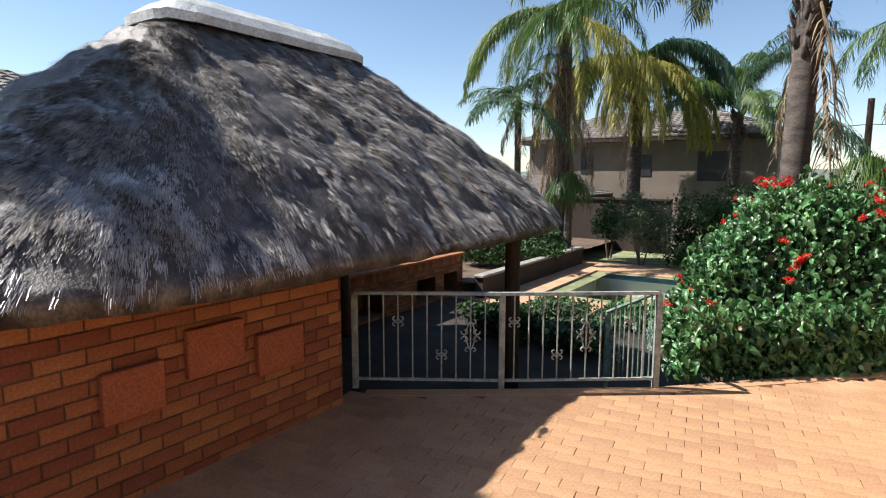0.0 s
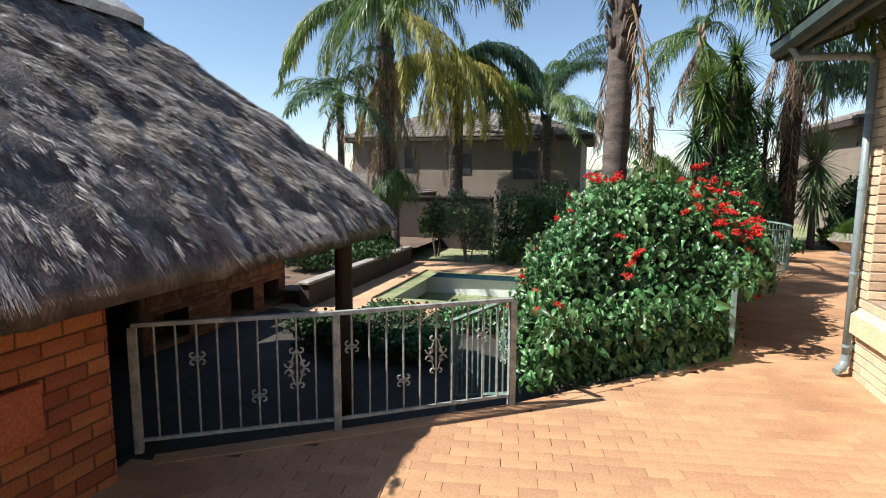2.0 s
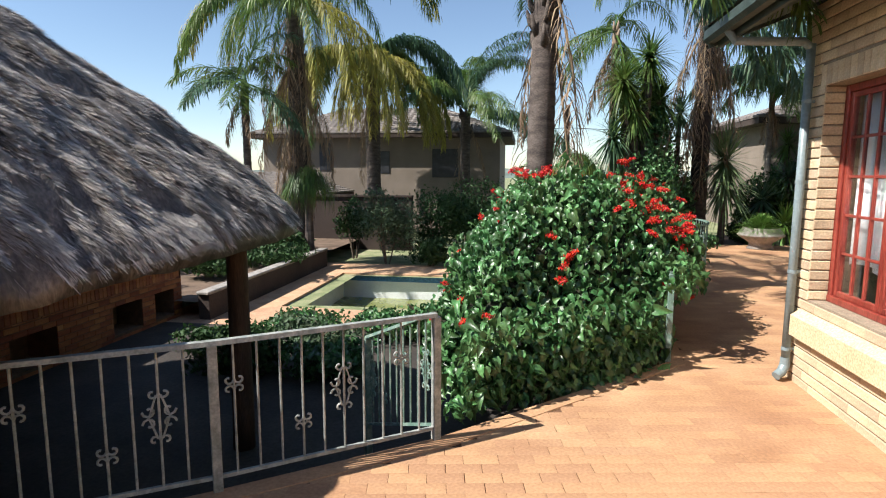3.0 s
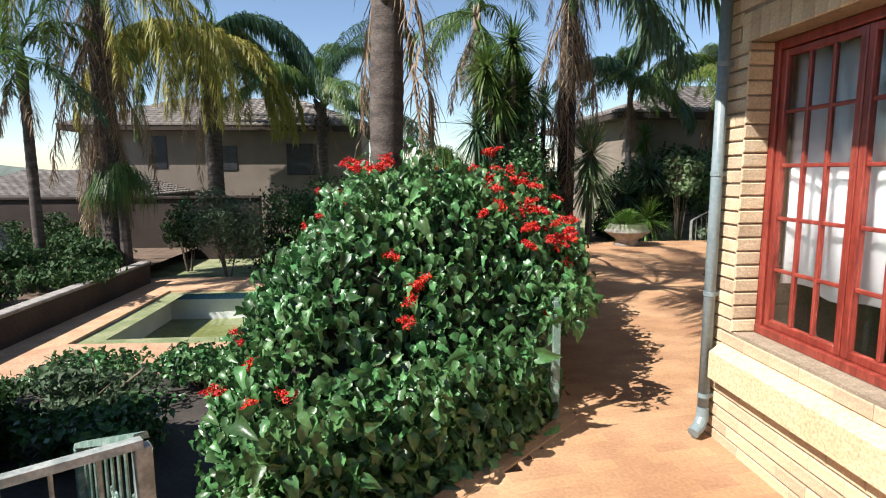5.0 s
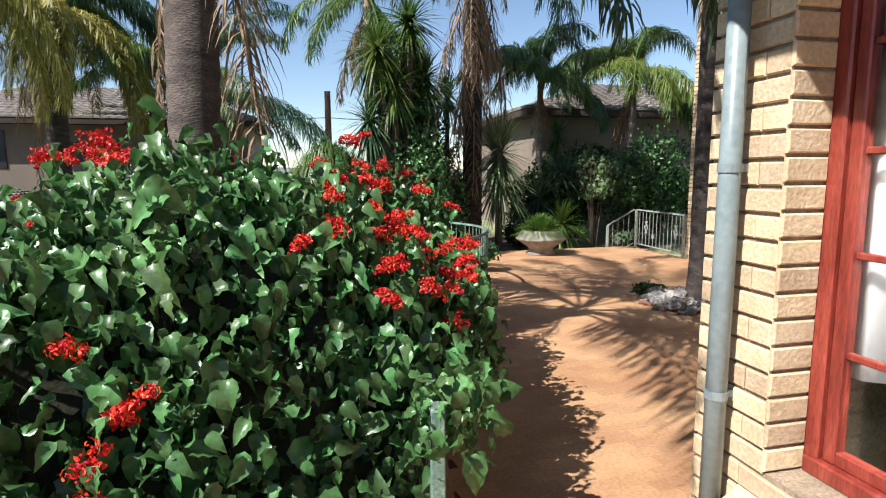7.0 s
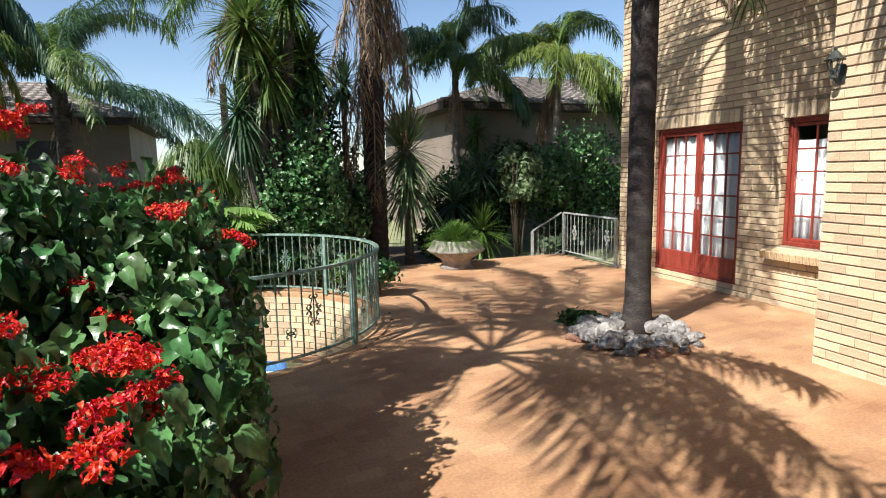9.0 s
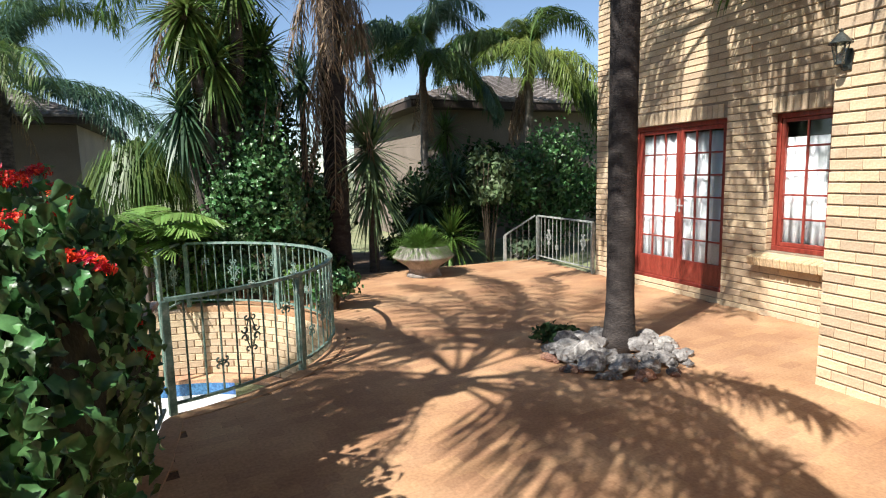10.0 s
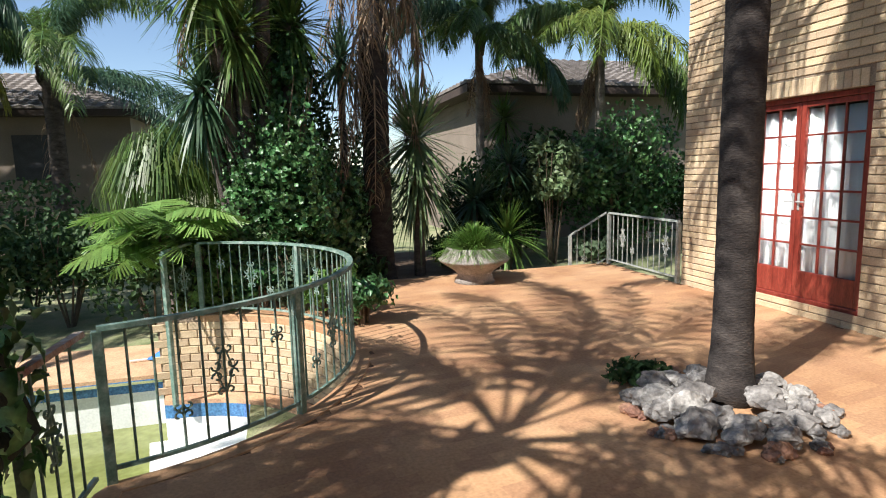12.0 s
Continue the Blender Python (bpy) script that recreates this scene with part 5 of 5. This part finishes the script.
def wood_niches():
    """A low brick wall with three niches under soldier courses."""
    ob = thing("brick_niches", "low orange brick wall with dark firewood niches", "brick wall", at=(-6.94, 7.2, LOW))
    core = Build()
    ys = [(0.0, 0.3), (1.05, 2.14), (2.84, 3.18), (3.72, 3.97)]
    for a, c in ys:
        core.box((-0.5, a, 0), (-0.012, c, 0.95))
    core.box((-0.5, 0, 0), (-0.012, 3.97, 0.12))
    core.box((-0.5, 0, 0.62), (-0.012, 3.97, 0.95))
    core.box((-0.52, 0, 0), (-0.5, 3.97, 0.95))
    part("wall_core", core, M["redmortar"], ob)
    cap = Build()
    cap.box((-0.55, -0.04, 0.95), (0.04, 4.01, 1.0), None, 0.01)
    part("cap", cap, M["redbrick"], ob)
    holes = [(a, c, 0.12, 0.62) for a, c in ((0.3, 1.05), (2.14, 2.84), (3.18, 3.72))]
    lay_bricks(ob, pose(0, 0, 0, 0, 0, 90), 3.97, 0.0, 0.78, holes, M["redbrick"], (0, 3.97), limit=150)
    for k in range(int(3.97 / 0.085)):
        q = part("soldier_brick", SOLDIER, None, ob)
        q.matrix_basis = Matrix.Translation((0, 0.045 + k * 0.085, 0.865)) @ pose(0, 0, 0, 0, 0, 90)


SOLDIER = brick_mesh(0.078, 0.165, 0.012).mesh("soldier_brick", M["redbrick"])
wood_niches()

for k, (x, y, h, mt) in enumerate(((-4.3, 8.8, 0.7, "leafdark"), (-3.6, 9.8, 0.75, "leafgrey"), (-2.7, 10.6, 0.7, "leaf"), (-3.1, 8.9, 0.6, "leaf"), (-5.1, 9.7, 0.6, "leafdark"), (-1.9, 10.9, 0.85, "leaf"), (-4.3, 10.9, 0.5, "leaf"))):
    shrub("low_shrub", "low leafy shrub in the bed before the pool", "shrub", (x, y - 0.4, LOW), 0.8, 0.65, h * 0.8, 1200, mt, 0.09, 0.055, seed=70 + k, group="low shrubs")
for k, (x, y, rx, h, mt, n) in enumerate(((-5.9, 18.9, 0.7, 1.9, "leafdark", 1500), (-1.2, 19.4, 1.3, 2.3, "leafdark", 2600), (0.3, 18.6, 1.1, 2.0, "leafdark", 2300), (-3.2, 17.7, 0.7, 0.9, "leafdark", 1400), (5.6, 17.6, 0.9, 1.0, "leafdark", 1900), (6.6, 19.9, 1.0, 1.4, "leafdark", 2000), (3.4, 16.9, 0.7, 0.7, "leafdark", 1300), (7.9, 20.2, 0.8, 1.8, "leafdark", 2000), (8.4, 17.9, 0.7, 0.6, "leafgrey", 900), (11.4, 19.2, 1.2, 2.2, "leafdark", 2300), (2.3, 15.75, 0.55, 0.9, "leaf", 1300), (3.2, 18.9, 1.2, 3.2, "leafdark", 3200), (2.9, 17.5, 0.9, 3.0, "leafdark", 3000), (3.7, 19.6, 1.1, 2.8, "leafdark", 3000), (0.9, 20.5, 1.6, 2.4, "frond", 2600), (-2.2, 20.6, 1.4, 2.6, "leafdark", 2600), (-7.6, 13.2, 0.9, 0.8, "leafdark", 1500), (-8.2, 15.2, 1.0, 1.0, "leafdark", 1700), (-7.4, 16.9, 0.8, 0.8, "leafdark", 1300), (-9.8, 13.4, 1.2, 1.1, "leafdark", 1600), (-10.2, 17.0, 1.3, 1.3, "leafdark", 1800), (-8.6, 11.6, 0.9, 0.8, "leafdark", 1300))):
    shrub("shrub", "dense dark green garden shrub", "shrub", (x, y, (-0.6 if x < -6.6 and y < 19 else LOW) if x < 3 else -0.25), rx, rx * 0.8, h, n, mt, 0.12, 0.06, seed=90 + k, group="garden shrubs")
for k, (x, y, h) in enumerate(((-13.5, 20.2, 1.5), (-11.6, 20.4, 1.3), (-9.9, 20.3, 1.7), (-8.3, 18.2, 1.0), (-12.2, 15.2, 1.2), (-6.9, 14.9, 0.7))):
    shrub("shrub", "dense dark green garden shrub", "shrub", (x, y, -0.62 if y < 19 else LOW), 1.1, 0.8, h, 1700, "leafdark", 0.12, 0.06, seed=170 + k, group="garden shrubs")
for k, (x, y, h, mt) in enumerate(((1.75, 15.55, 1.75, "fern"), (1.45, 15.9, 1.5, "grassy"), (2.1, 15.65, 1.9, "leafpale"))):
    shrub("shrub", "bright leafy plant behind the curved railing", "plant", (x, y, LOW + 0.1), 0.42, 0.32, h, 1500, mt, 0.09, 0.05, seed=180 + k, group="border plants")
shrub("shrub", "dense dark shrub under the far palms", "shrub", (6.1, 18.4, -0.25), 1.0, 0.8, 2.3, 3000, "leafdark", 0.13, 0.06, seed=150, group="garden shrubs")
shrub("shrub", "tall dark shrub against the far house", "shrub", (8.2, 20.6, -0.25), 1.6, 0.7, 2.9, 3600, "leafdark", 0.14, 0.07, seed=151, group="garden shrubs")
shrub("climber", "ivy and creeper massed round the foot of the yuccas", "climber", (3.0, 16.4, -0.4), 0.75, 0.6, 2.9, 4200, "leaf", 0.09, 0.075, seed=152)
for k, (x, y, z) in enumerate(((5.7, 17.6, 1.3), (6.2, 17.3, 0.7), (7.0, 18.7, 1.7), (3.5, 17.6, 3.6))):
    blade_plant("yucca", "spiky dark yucca in the planting bed", "yucca", (x, y, -0.2), 130, 0.85, 0.05, (-60, 85), 0.25, "frondblue" if k != 1 else "grassy", stem=z, stem_r=0.06, seed=160 + k, group="yuccas")
shrub("shrub", "pale leaved variegated shrub on a bare stem", "shrub", (7.35, 17.9, -0.2), 0.6, 0.5, 2.6, 1300, "leafpale", 0.13, 0.08, seed=120, base=0.5)
shrub("shrub", "bright green climber on the curved railing", "climber", (1.75, 15.75, -0.6), 0.7, 0.35, 1.6, 1600, "fern", 0.10, 0.06, seed=121)


for k, a in enumerate((22, 36, 50, 62, 74, 84)):
    q = arc(a, a, 1, 2.32)[0]
    shrub("border_plant", "leafy plant growing behind the curved railing", "plant", (q.x, q.y, -0.01), 0.32, 0.32, 0.58 + 0.12 * (k % 3), 620, ("leaf", "fern", "leafgrey")[k % 3], 0.10, 0.05, seed=140 + k, group="border plants")


def feathery():
    random.seed(77)
    ob = thing("feathery_shrub", "young tree with flat feathery light green leaves", "tree", at=(1.0, 15.75, LOW))
    b = Build()
    b.tube([(0, 0, 0), (0.02, 0, 1.1), (0.05, -0.05, 1.9)], [0.035, 0.028, 0.015], 8)
    part("stem", b, M["twig"], ob)
    me = []
    for k in range(2):
        f = Build()
        L = 0.75
        f.tube([(0, 0, 0), (L * 0.5, 0, 0.1), (L, 0, -0.02)], [0.008, 0.006, 0.002], 4)
        for i in range(24):
            t = 0.15 + 0.85 * i / 23
            p = Vector((L * t, 0, 0.1 * math.sin(t * 3)))
            for s in (-1, 1):
                ln = 0.26 * math.sin(math.pi * (0.12 + 0.85 * t)) + 0.03
                e = p + Vector((0.12, s * ln, -0.05 - 0.05 * random.random()))
                w = Vector((0.017, 0, 0))
                f.quad(p - w, p + w, e + w * 0.6, e - w * 0.6)
        me.append(f.mesh("leaf", M["fern"]))
    for i in range(30):
        q = part("leaf", me[i % 2], None, ob)
        q.matrix_basis = Matrix.Translation((0.04, -0.04, 1.55 + 0.02 * i)) @ pose(0, 0, 0, rnd(-15, 15), rnd(-25, 15), i * 137.5) @ Matrix.Scale(rnd(0.8, 1.3), 4)


feathery()


# ---- rocks round the palm ----
def rock(at, s, material, seed, label, group):
    random.seed(seed)
    bm = bmesh.new()
    bmesh.ops.create_icosphere(bm, subdivisions=3, radius=1)
    for v in bm.verts:
        k = 1 + 0.35 * noise.noise(v.co * 1.3 + Vector((seed, 0, 0))) + 0.22 * noise.noise(v.co * 3.5 + Vector((0, seed, 0))) + 0.12 * abs(noise.noise(Vector((v.co.x * 3, v.co.y * 3, v.co.z * 14)) + Vector((seed, 0, 0))))
        v.co = Vector((v.co.x * s[0] * k, v.co.y * s[1] * k, v.co.z * s[2] * k))
    lo = min(v.co.z for v in bm.verts)
    for v in bm.verts:
        v.co.z = max(v.co.z, lo * 0.55) - lo * 0.55
    me = bpy.data.meshes.new("rock")
    bm.to_mesh(me)
    bm.free()
    me.materials.append(M[material])
    ob = new("rock", me)
    ob.matrix_basis = Matrix.Translation(at) @ pose(0, 0, 0, rnd(-6, 6), rnd(-6, 6), rnd(0, 360))
    return tagged(ob, label, "rock", group)


random.seed(8)
for k in range(120):
    a = k * 2.39996
    r = 0.22 + 0.44 * math.sqrt((k % 30) / 30)
    outer = r > 0.56
    q = (5.2 + r * math.cos(a), 11.15 + r * math.sin(a), 0.0 if outer else 0.02 + 0.12 * (0.66 - r))
    sz = rnd(0.04, 0.08) if outer else rnd(0.08, 0.135) if k % 3 == 0 else rnd(0.05, 0.09)
    rock(q, (sz, sz * rnd(0.6, 0.9), sz * rnd(0.45, 0.7)), "redrock" if outer and k % 2 else "rock", 200 + k, "reddish stone at the palm foot" if outer and k % 2 else "pale flaky rock ringed round the palm foot", "rocks round the palm")
shrub("shrub", "small dark plant among the palm rocks", "shrub", (4.95, 11.75, 0.02), 0.26, 0.22, 0.16, 420, "leafdark", 0.06, 0.035, seed=130)


# ---- wall lantern, pole, pool net ----
def lantern():
    ob = thing("wall_lantern", "old dark metal wall lantern on the brick pier", "wall lamp", at=(CX, 9.84, 2.42))
    ob.scale = (0.62, 0.62, 0.62)
    b = Build()
    b.box((-0.02, -0.05, -0.12), (0.0, 0.05, 0.12), None, 0.006)
    part("back_plate", b, M["lampmetal"], ob)
    b = Build()
    b.tube([(0, 0, -0.08), (-0.10, 0, -0.11), (-0.15, 0, -0.04)], 0.011, 8)
    part("arm", b, M["lampmetal"], ob)
    b = Build()
    b.lathe([(0.045, 0.0), (0.085, 0.20), (0.083, 0.20), (0.043, 0.0)], (-0.15, 0, -0.03), 6)
    g = part("lamp_glass", b, M["glass"], ob, "clouded lantern glass")
    g.visible_shadow = False
    b = Build()
    for k in range(6):
        a = math.pi * k / 3
        b.tube([(-0.15 + 0.047 * math.cos(a), 0.047 * math.sin(a), -0.03), (-0.15 + 0.088 * math.cos(a), 0.088 * math.sin(a), 0.17)], 0.006, 5)
    b.lathe([(0.0, -0.03), (0.05, -0.03), (0.05, 0.0)], (-0.15, 0, -0.03), 6)
    part("cage", b, M["lampmetal"], ob)
    b = Build()
    b.lathe([(0.125, 0.0), (0.10, 0.03), (0.04, 0.10), (0.02, 0.12), (0.025, 0.14), (0.0, 0.17)], (-0.15, 0, 0.17), 12)
    b.lathe([(0.125, 0.0), (0.0, 0.01)], (-0.15, 0, 0.165), 12)
    part("roof", b, M["lampmetal"], ob)


lantern()


def utility_pole():
    ob = thing("utility_pole", "tall dark timber utility pole with a wire", "utility pole", at=(1.22, 27.3, LOW))
    b = Build()
    b.tube([(0, 0, 0), (0, 0, 5.7)], [0.14, 0.11], 10)
    part("pole", b, M["pole"], ob)
    b = Build()
    b.tube([(-14, 1.0, 4.1), (-7, 0.5, 4.35), (0, 0.15, 4.75), (7, 0.5, 4.4), (16, 1.0, 4.2)], 0.014, 5)
    part("wire", b, M["dark"], ob)


utility_pole()


def pool_net():
    ob = thing("pool_net", "blue pool leaf net lying on the paving", "pool net", at=(0.55, 16.75, LOW + 0.03))
    b = Build()
    b.tube([(0, 0, 0.02), (0.2, -0.08, 0.02), (0.38, 0.02, 0.02), (0.3, 0.2, 0.02), (0.08, 0.2, 0.02), (0, 0, 0.02)], 0.012, 6)
    part("rim", b, M["bluenet"], ob)
    b = Build()
    b.v = [(0, 0, 0.02), (0.2, -0.08, 0.02), (0.38, 0.02, 0.02), (0.3, 0.2, 0.02), (0.08, 0.2, 0.02), (0.2, 0.08, 0.13)]
    b.f = [(0, 1, 5), (1, 2, 5), (2, 3, 5), (3, 4, 5), (4, 0, 5)]
    part("net_bag", b, M["bluenet"], ob)
    b = Build()
    b.tube([(0, 0, 0.02), (-0.22, -0.02, 0.02)], 0.013, 6)
    part("handle", b, M["white"], ob, "white plastic handle socket")


pool_net()


def far_hills():
    b = Build()
    n = 90
    for i in range(n + 1):
        a = radians(-30 + 240 * i / n)
        for r, z in ((420, -3), (430, 6 + 7 * noise.noise((i * 0.21, 2, 0)) + 2.5 * noise.noise((i * 0.9, 5, 0))), (520, -3)):
            b.v.append((r * math.cos(a), r * math.sin(a), z))
    for i in range(n):
        for k in range(2):
            b.f.append((i * 3 + k, i * 3 + k + 1, i * 3 + k + 4, i * 3 + k + 3))
    structure("backdrop_hills", b, M["hills"], "low hazy wooded hills on the horizon", "hills", True)


far_hills()


# ---- sill of header bricks under the far window ----
def header_sill():
    ob = thing("sill_2", "sloping sill of header bricks under the far window", "sill", at=(BX, W2[0] - 0.1, 0.70), kind="structure")
    me = Build().box((-0.16, -0.036, -0.10), (0.10, 0.036, 0.0), None, 0.006).mesh("sill_brick", M["sill"])
    for k in range(18):
        q = part("sill_brick", me, None, ob)
        q.matrix_basis = Matrix.Translation((0, 0.05 + k * 0.0825, 0.01)) @ pose(0, 0, 0, 0, -12, 0)


header_sill()


def lintel(x, y0, y1, z, label, parent, h=0.17):
    me = brick_mesh(0.079, h - 0.008, 0.012).mesh("soldier_brick", M["brick"])
    n = int((y1 - y0) / 0.083)
    for k in range(n):
        q = part("soldier_brick", me, None, parent)
        q.matrix_basis = Matrix.Translation((x, y1 - 0.0415 - k * 0.083, z + h / 2)) @ pose(0, 0, 0, 0, 0, -90)


lintel(AX, W1[0] - 0.05, W1[1] + 0.08, W1[3], "", wall_a)
lintel(BX, W2[0], W2[1], W2[3], "", wall_b)
lintel(BX, D1[0], D1[1], D1[3], "", wall_b)


def reveal(x, y, z0, z1, depth, parent):
    """Bricks on the far jamb of an opening."""
    b = Build()
    z, k = z0, 0
    while z < z1 - 0.02:
        h = min(BRICK_H, z1 - z)
        q = brick_mesh(depth, h - 0.012, 0.012)
        b.add(q.v, q.f, Matrix.Translation((x + depth / 2, y - 0.012, z + h / 2)))
        z += h
    part("reveal_bricks", b, M["brick"], parent)


reveal(AX, W1[1], W1[2], W1[3], 0.15, wall_a)
reveal(BX, W2[1], W2[2], W2[3], 0.09, wall_b)
reveal(BX, D1[1], D1[2], D1[3], 0.07, wall_b)

# ---- bricks of the walls ----
random.seed(5)
LZ = 0.17


def wall_holes(top_y, *openings):
    out = []
    for y0, y1, z0, z1, pad in openings:
        out += [(top_y - y1, top_y - y0, z0, z1), (top_y - y1 - pad, top_y - y0 + pad, z1, z1 + LZ)]
    return out


lay_bricks(wall_a, wall_frame(AX, AY, -90), 9.5, -0.02, A_TOP, wall_holes(AY, (*W1, 0.08), (*W1B, 0.08)), M["brick"], (0.0, 3.6))
lay_bricks(wall_a_end, wall_frame(CX, AY, 180), CX - AX, -0.02, A_TOP, (), M["brick"])
lay_bricks(wall_c, wall_frame(CX, 9.93, -90), 9.93 - AY, -0.02, 5.0, (), M["brick"], (0.0, 1.3))
lay_bricks(wall_b, wall_frame(BX, BY, -90), BY - 9.93, -0.02, 5.4, wall_holes(BY, (*W2, 0.0), (*D1, 0.0)), M["brick"], (0.4, 3.2))
lay_bricks(wall_lapa, pose(-3.1, -3.0, 0, 0, 0, 90), 6.15, -0.04, 1.2, (), M["redbrick"], (3.4, 6.15), bed=0.009, perp=0.009, l=0.25, h=0.09)


def bay_wall():
    ob = thing("wall_bay", "curved sand brick retaining wall round the pool bay", "wall", at=(ARC_C.x, ARC_C.y, LOW), kind="structure")
    me = brick_mesh(0.196, 0.086, 0.02, 0.006).mesh("brick", M["brick"])
    r = 1.925
    step = math.degrees(0.205 / r)
    for c in range(9):
        a = 6 + (c % 2) * step / 2
        while a < 92:
            q = part("brick", me, None, ob)
            t = radians(a)
            q.matrix_basis = Matrix.Translation((r * math.cos(t), r * math.sin(t), 0.07 + 0.095 * c)) @ pose(0, 0, 0, 0, 0, a - 90)
            a += step
    core = slab([(p.x - ARC_C.x, p.y - ARC_C.y) for p in arc(92, 0, 20, 1.945)] + [(p.x - ARC_C.x, p.y - ARC_C.y) for p in arc(0, 92, 20, 2.1)], 0.90, -0.1)
    part("wall_core", core, M["mortar"], ob)


bay_wall()

# ---- pavers ----
PAVED = [(-3.3, -9.0), (-3.3, 3.36)] + EDGE[1:] + [(7.85, 14.7), (7.85, 9.75), (6.3, 9.75), (6.3, 6.5), (2.15, 6.5), (2.15, -9.0)]


def pavers():
    ob = thing("pavement_terrace", "terracotta coloured brick pavers laid in running bond", "paving", kind="structure")
    l, w = 0.222, 0.108
    u, v = Vector((math.cos(radians(9)), math.sin(radians(9)))), Vector((-math.sin(radians(9)), math.cos(radians(9))))
    random.seed(6)
    shared, near, rest = [], 0, Build()
    for k in range(4):
        b = Build()
        g = 0.0055 if k < 2 else 0.003 if k == 2 else 0.0004
        x, y = (l - g) / 2, (w - (0.0005 if k < 3 else 0.0003)) / 2
        c = 0.0009 if k < 3 else 0.0004
        ring = [[(sx * (x - q), sy * (y - q), z) for sx, sy in ((-1, -1), (1, -1), (1, 1), (-1, 1))] for q, z in ((0, -0.012), (0, -c), (c, 0))]
        b.v = sum(ring, [])
        for r in range(2):
            for j in range(4):
                b.f.append((r * 4 + j, r * 4 + (j + 1) % 4, r * 4 + 4 + (j + 1) % 4, r * 4 + 4 + j))
        b.f.append((8, 9, 10, 11))
        shared.append((b, b.mesh("paver", M["paving"])))
    for j in range(-25, 175):
        for i in range(-30, 60):
            p = u * ((i + 0.5 * (j % 2)) * l) + v * (j * w)
            if not (-3.4 < p.x < 7.7 and -1.5 < p.y < 16.6):
                continue
            if not all(inside(p.x + a, p.y + c, PAVED) for a in (-0.09, 0.09) for c in (-0.06, 0.06)):
                continue
            k = random.choice((0, 1, 2, 3, 3, 3)) if p.y < 5.6 else 3
            s = 1.0 if p.y < 5.6 else 0.12
            m = Matrix.Translation((p.x, p.y, rnd(-0.0008, 0.0008) * s)) @ pose(0, 0, 0, rnd(-0.25, 0.25) * s, rnd(-0.2, 0.2) * s, 9 + rnd(-0.3, 0.3) * s)
            if -1.4 < p.x < 1.5 and 2.6 < p.y < 4.9 and near < 295:
                q = part("paver", shared[k][1], None, ob)
                q.matrix_basis = m
                near += 1
            else:
                rest.add(shared[k][0].v, shared[k][0].f, m)
    tagged(part("paver_field", rest, M["paving"], ob), kind="stuff")


pavers()


def edging():
    """A smooth kerb strip along the open edge of the terrace."""
    pts = [Vector(p) for p in EDGE[1:-1]]
    b = Build()
    rows = []
    for i, p in enumerate(pts):
        d = (pts[min(i + 1, len(pts) - 1)] - pts[max(i - 1, 0)]).normalized()
        n = Vector((d.y, -d.x))
        rows.append([(p.x - n.x * 0.012, p.y - n.y * 0.012, z) for z in (-0.10, -0.002)] + [(p.x - n.x * 0.004, p.y - n.y * 0.004, 0.006), (p.x + n.x * 0.13, p.y + n.y * 0.13, 0.006), (p.x + n.x * 0.135, p.y + n.y * 0.135, -0.006)])
    for r in rows:
        b.v += r
    for i in range(len(rows) - 1):
        for k in range(4):
            b.f.append((i * 5 + k, i * 5 + k + 1, i * 5 + k + 6, i * 5 + k + 5))
    structure("trim_edge", b, M["paving"], "smooth terracotta kerb along the terrace edge", "kerb")


edging()
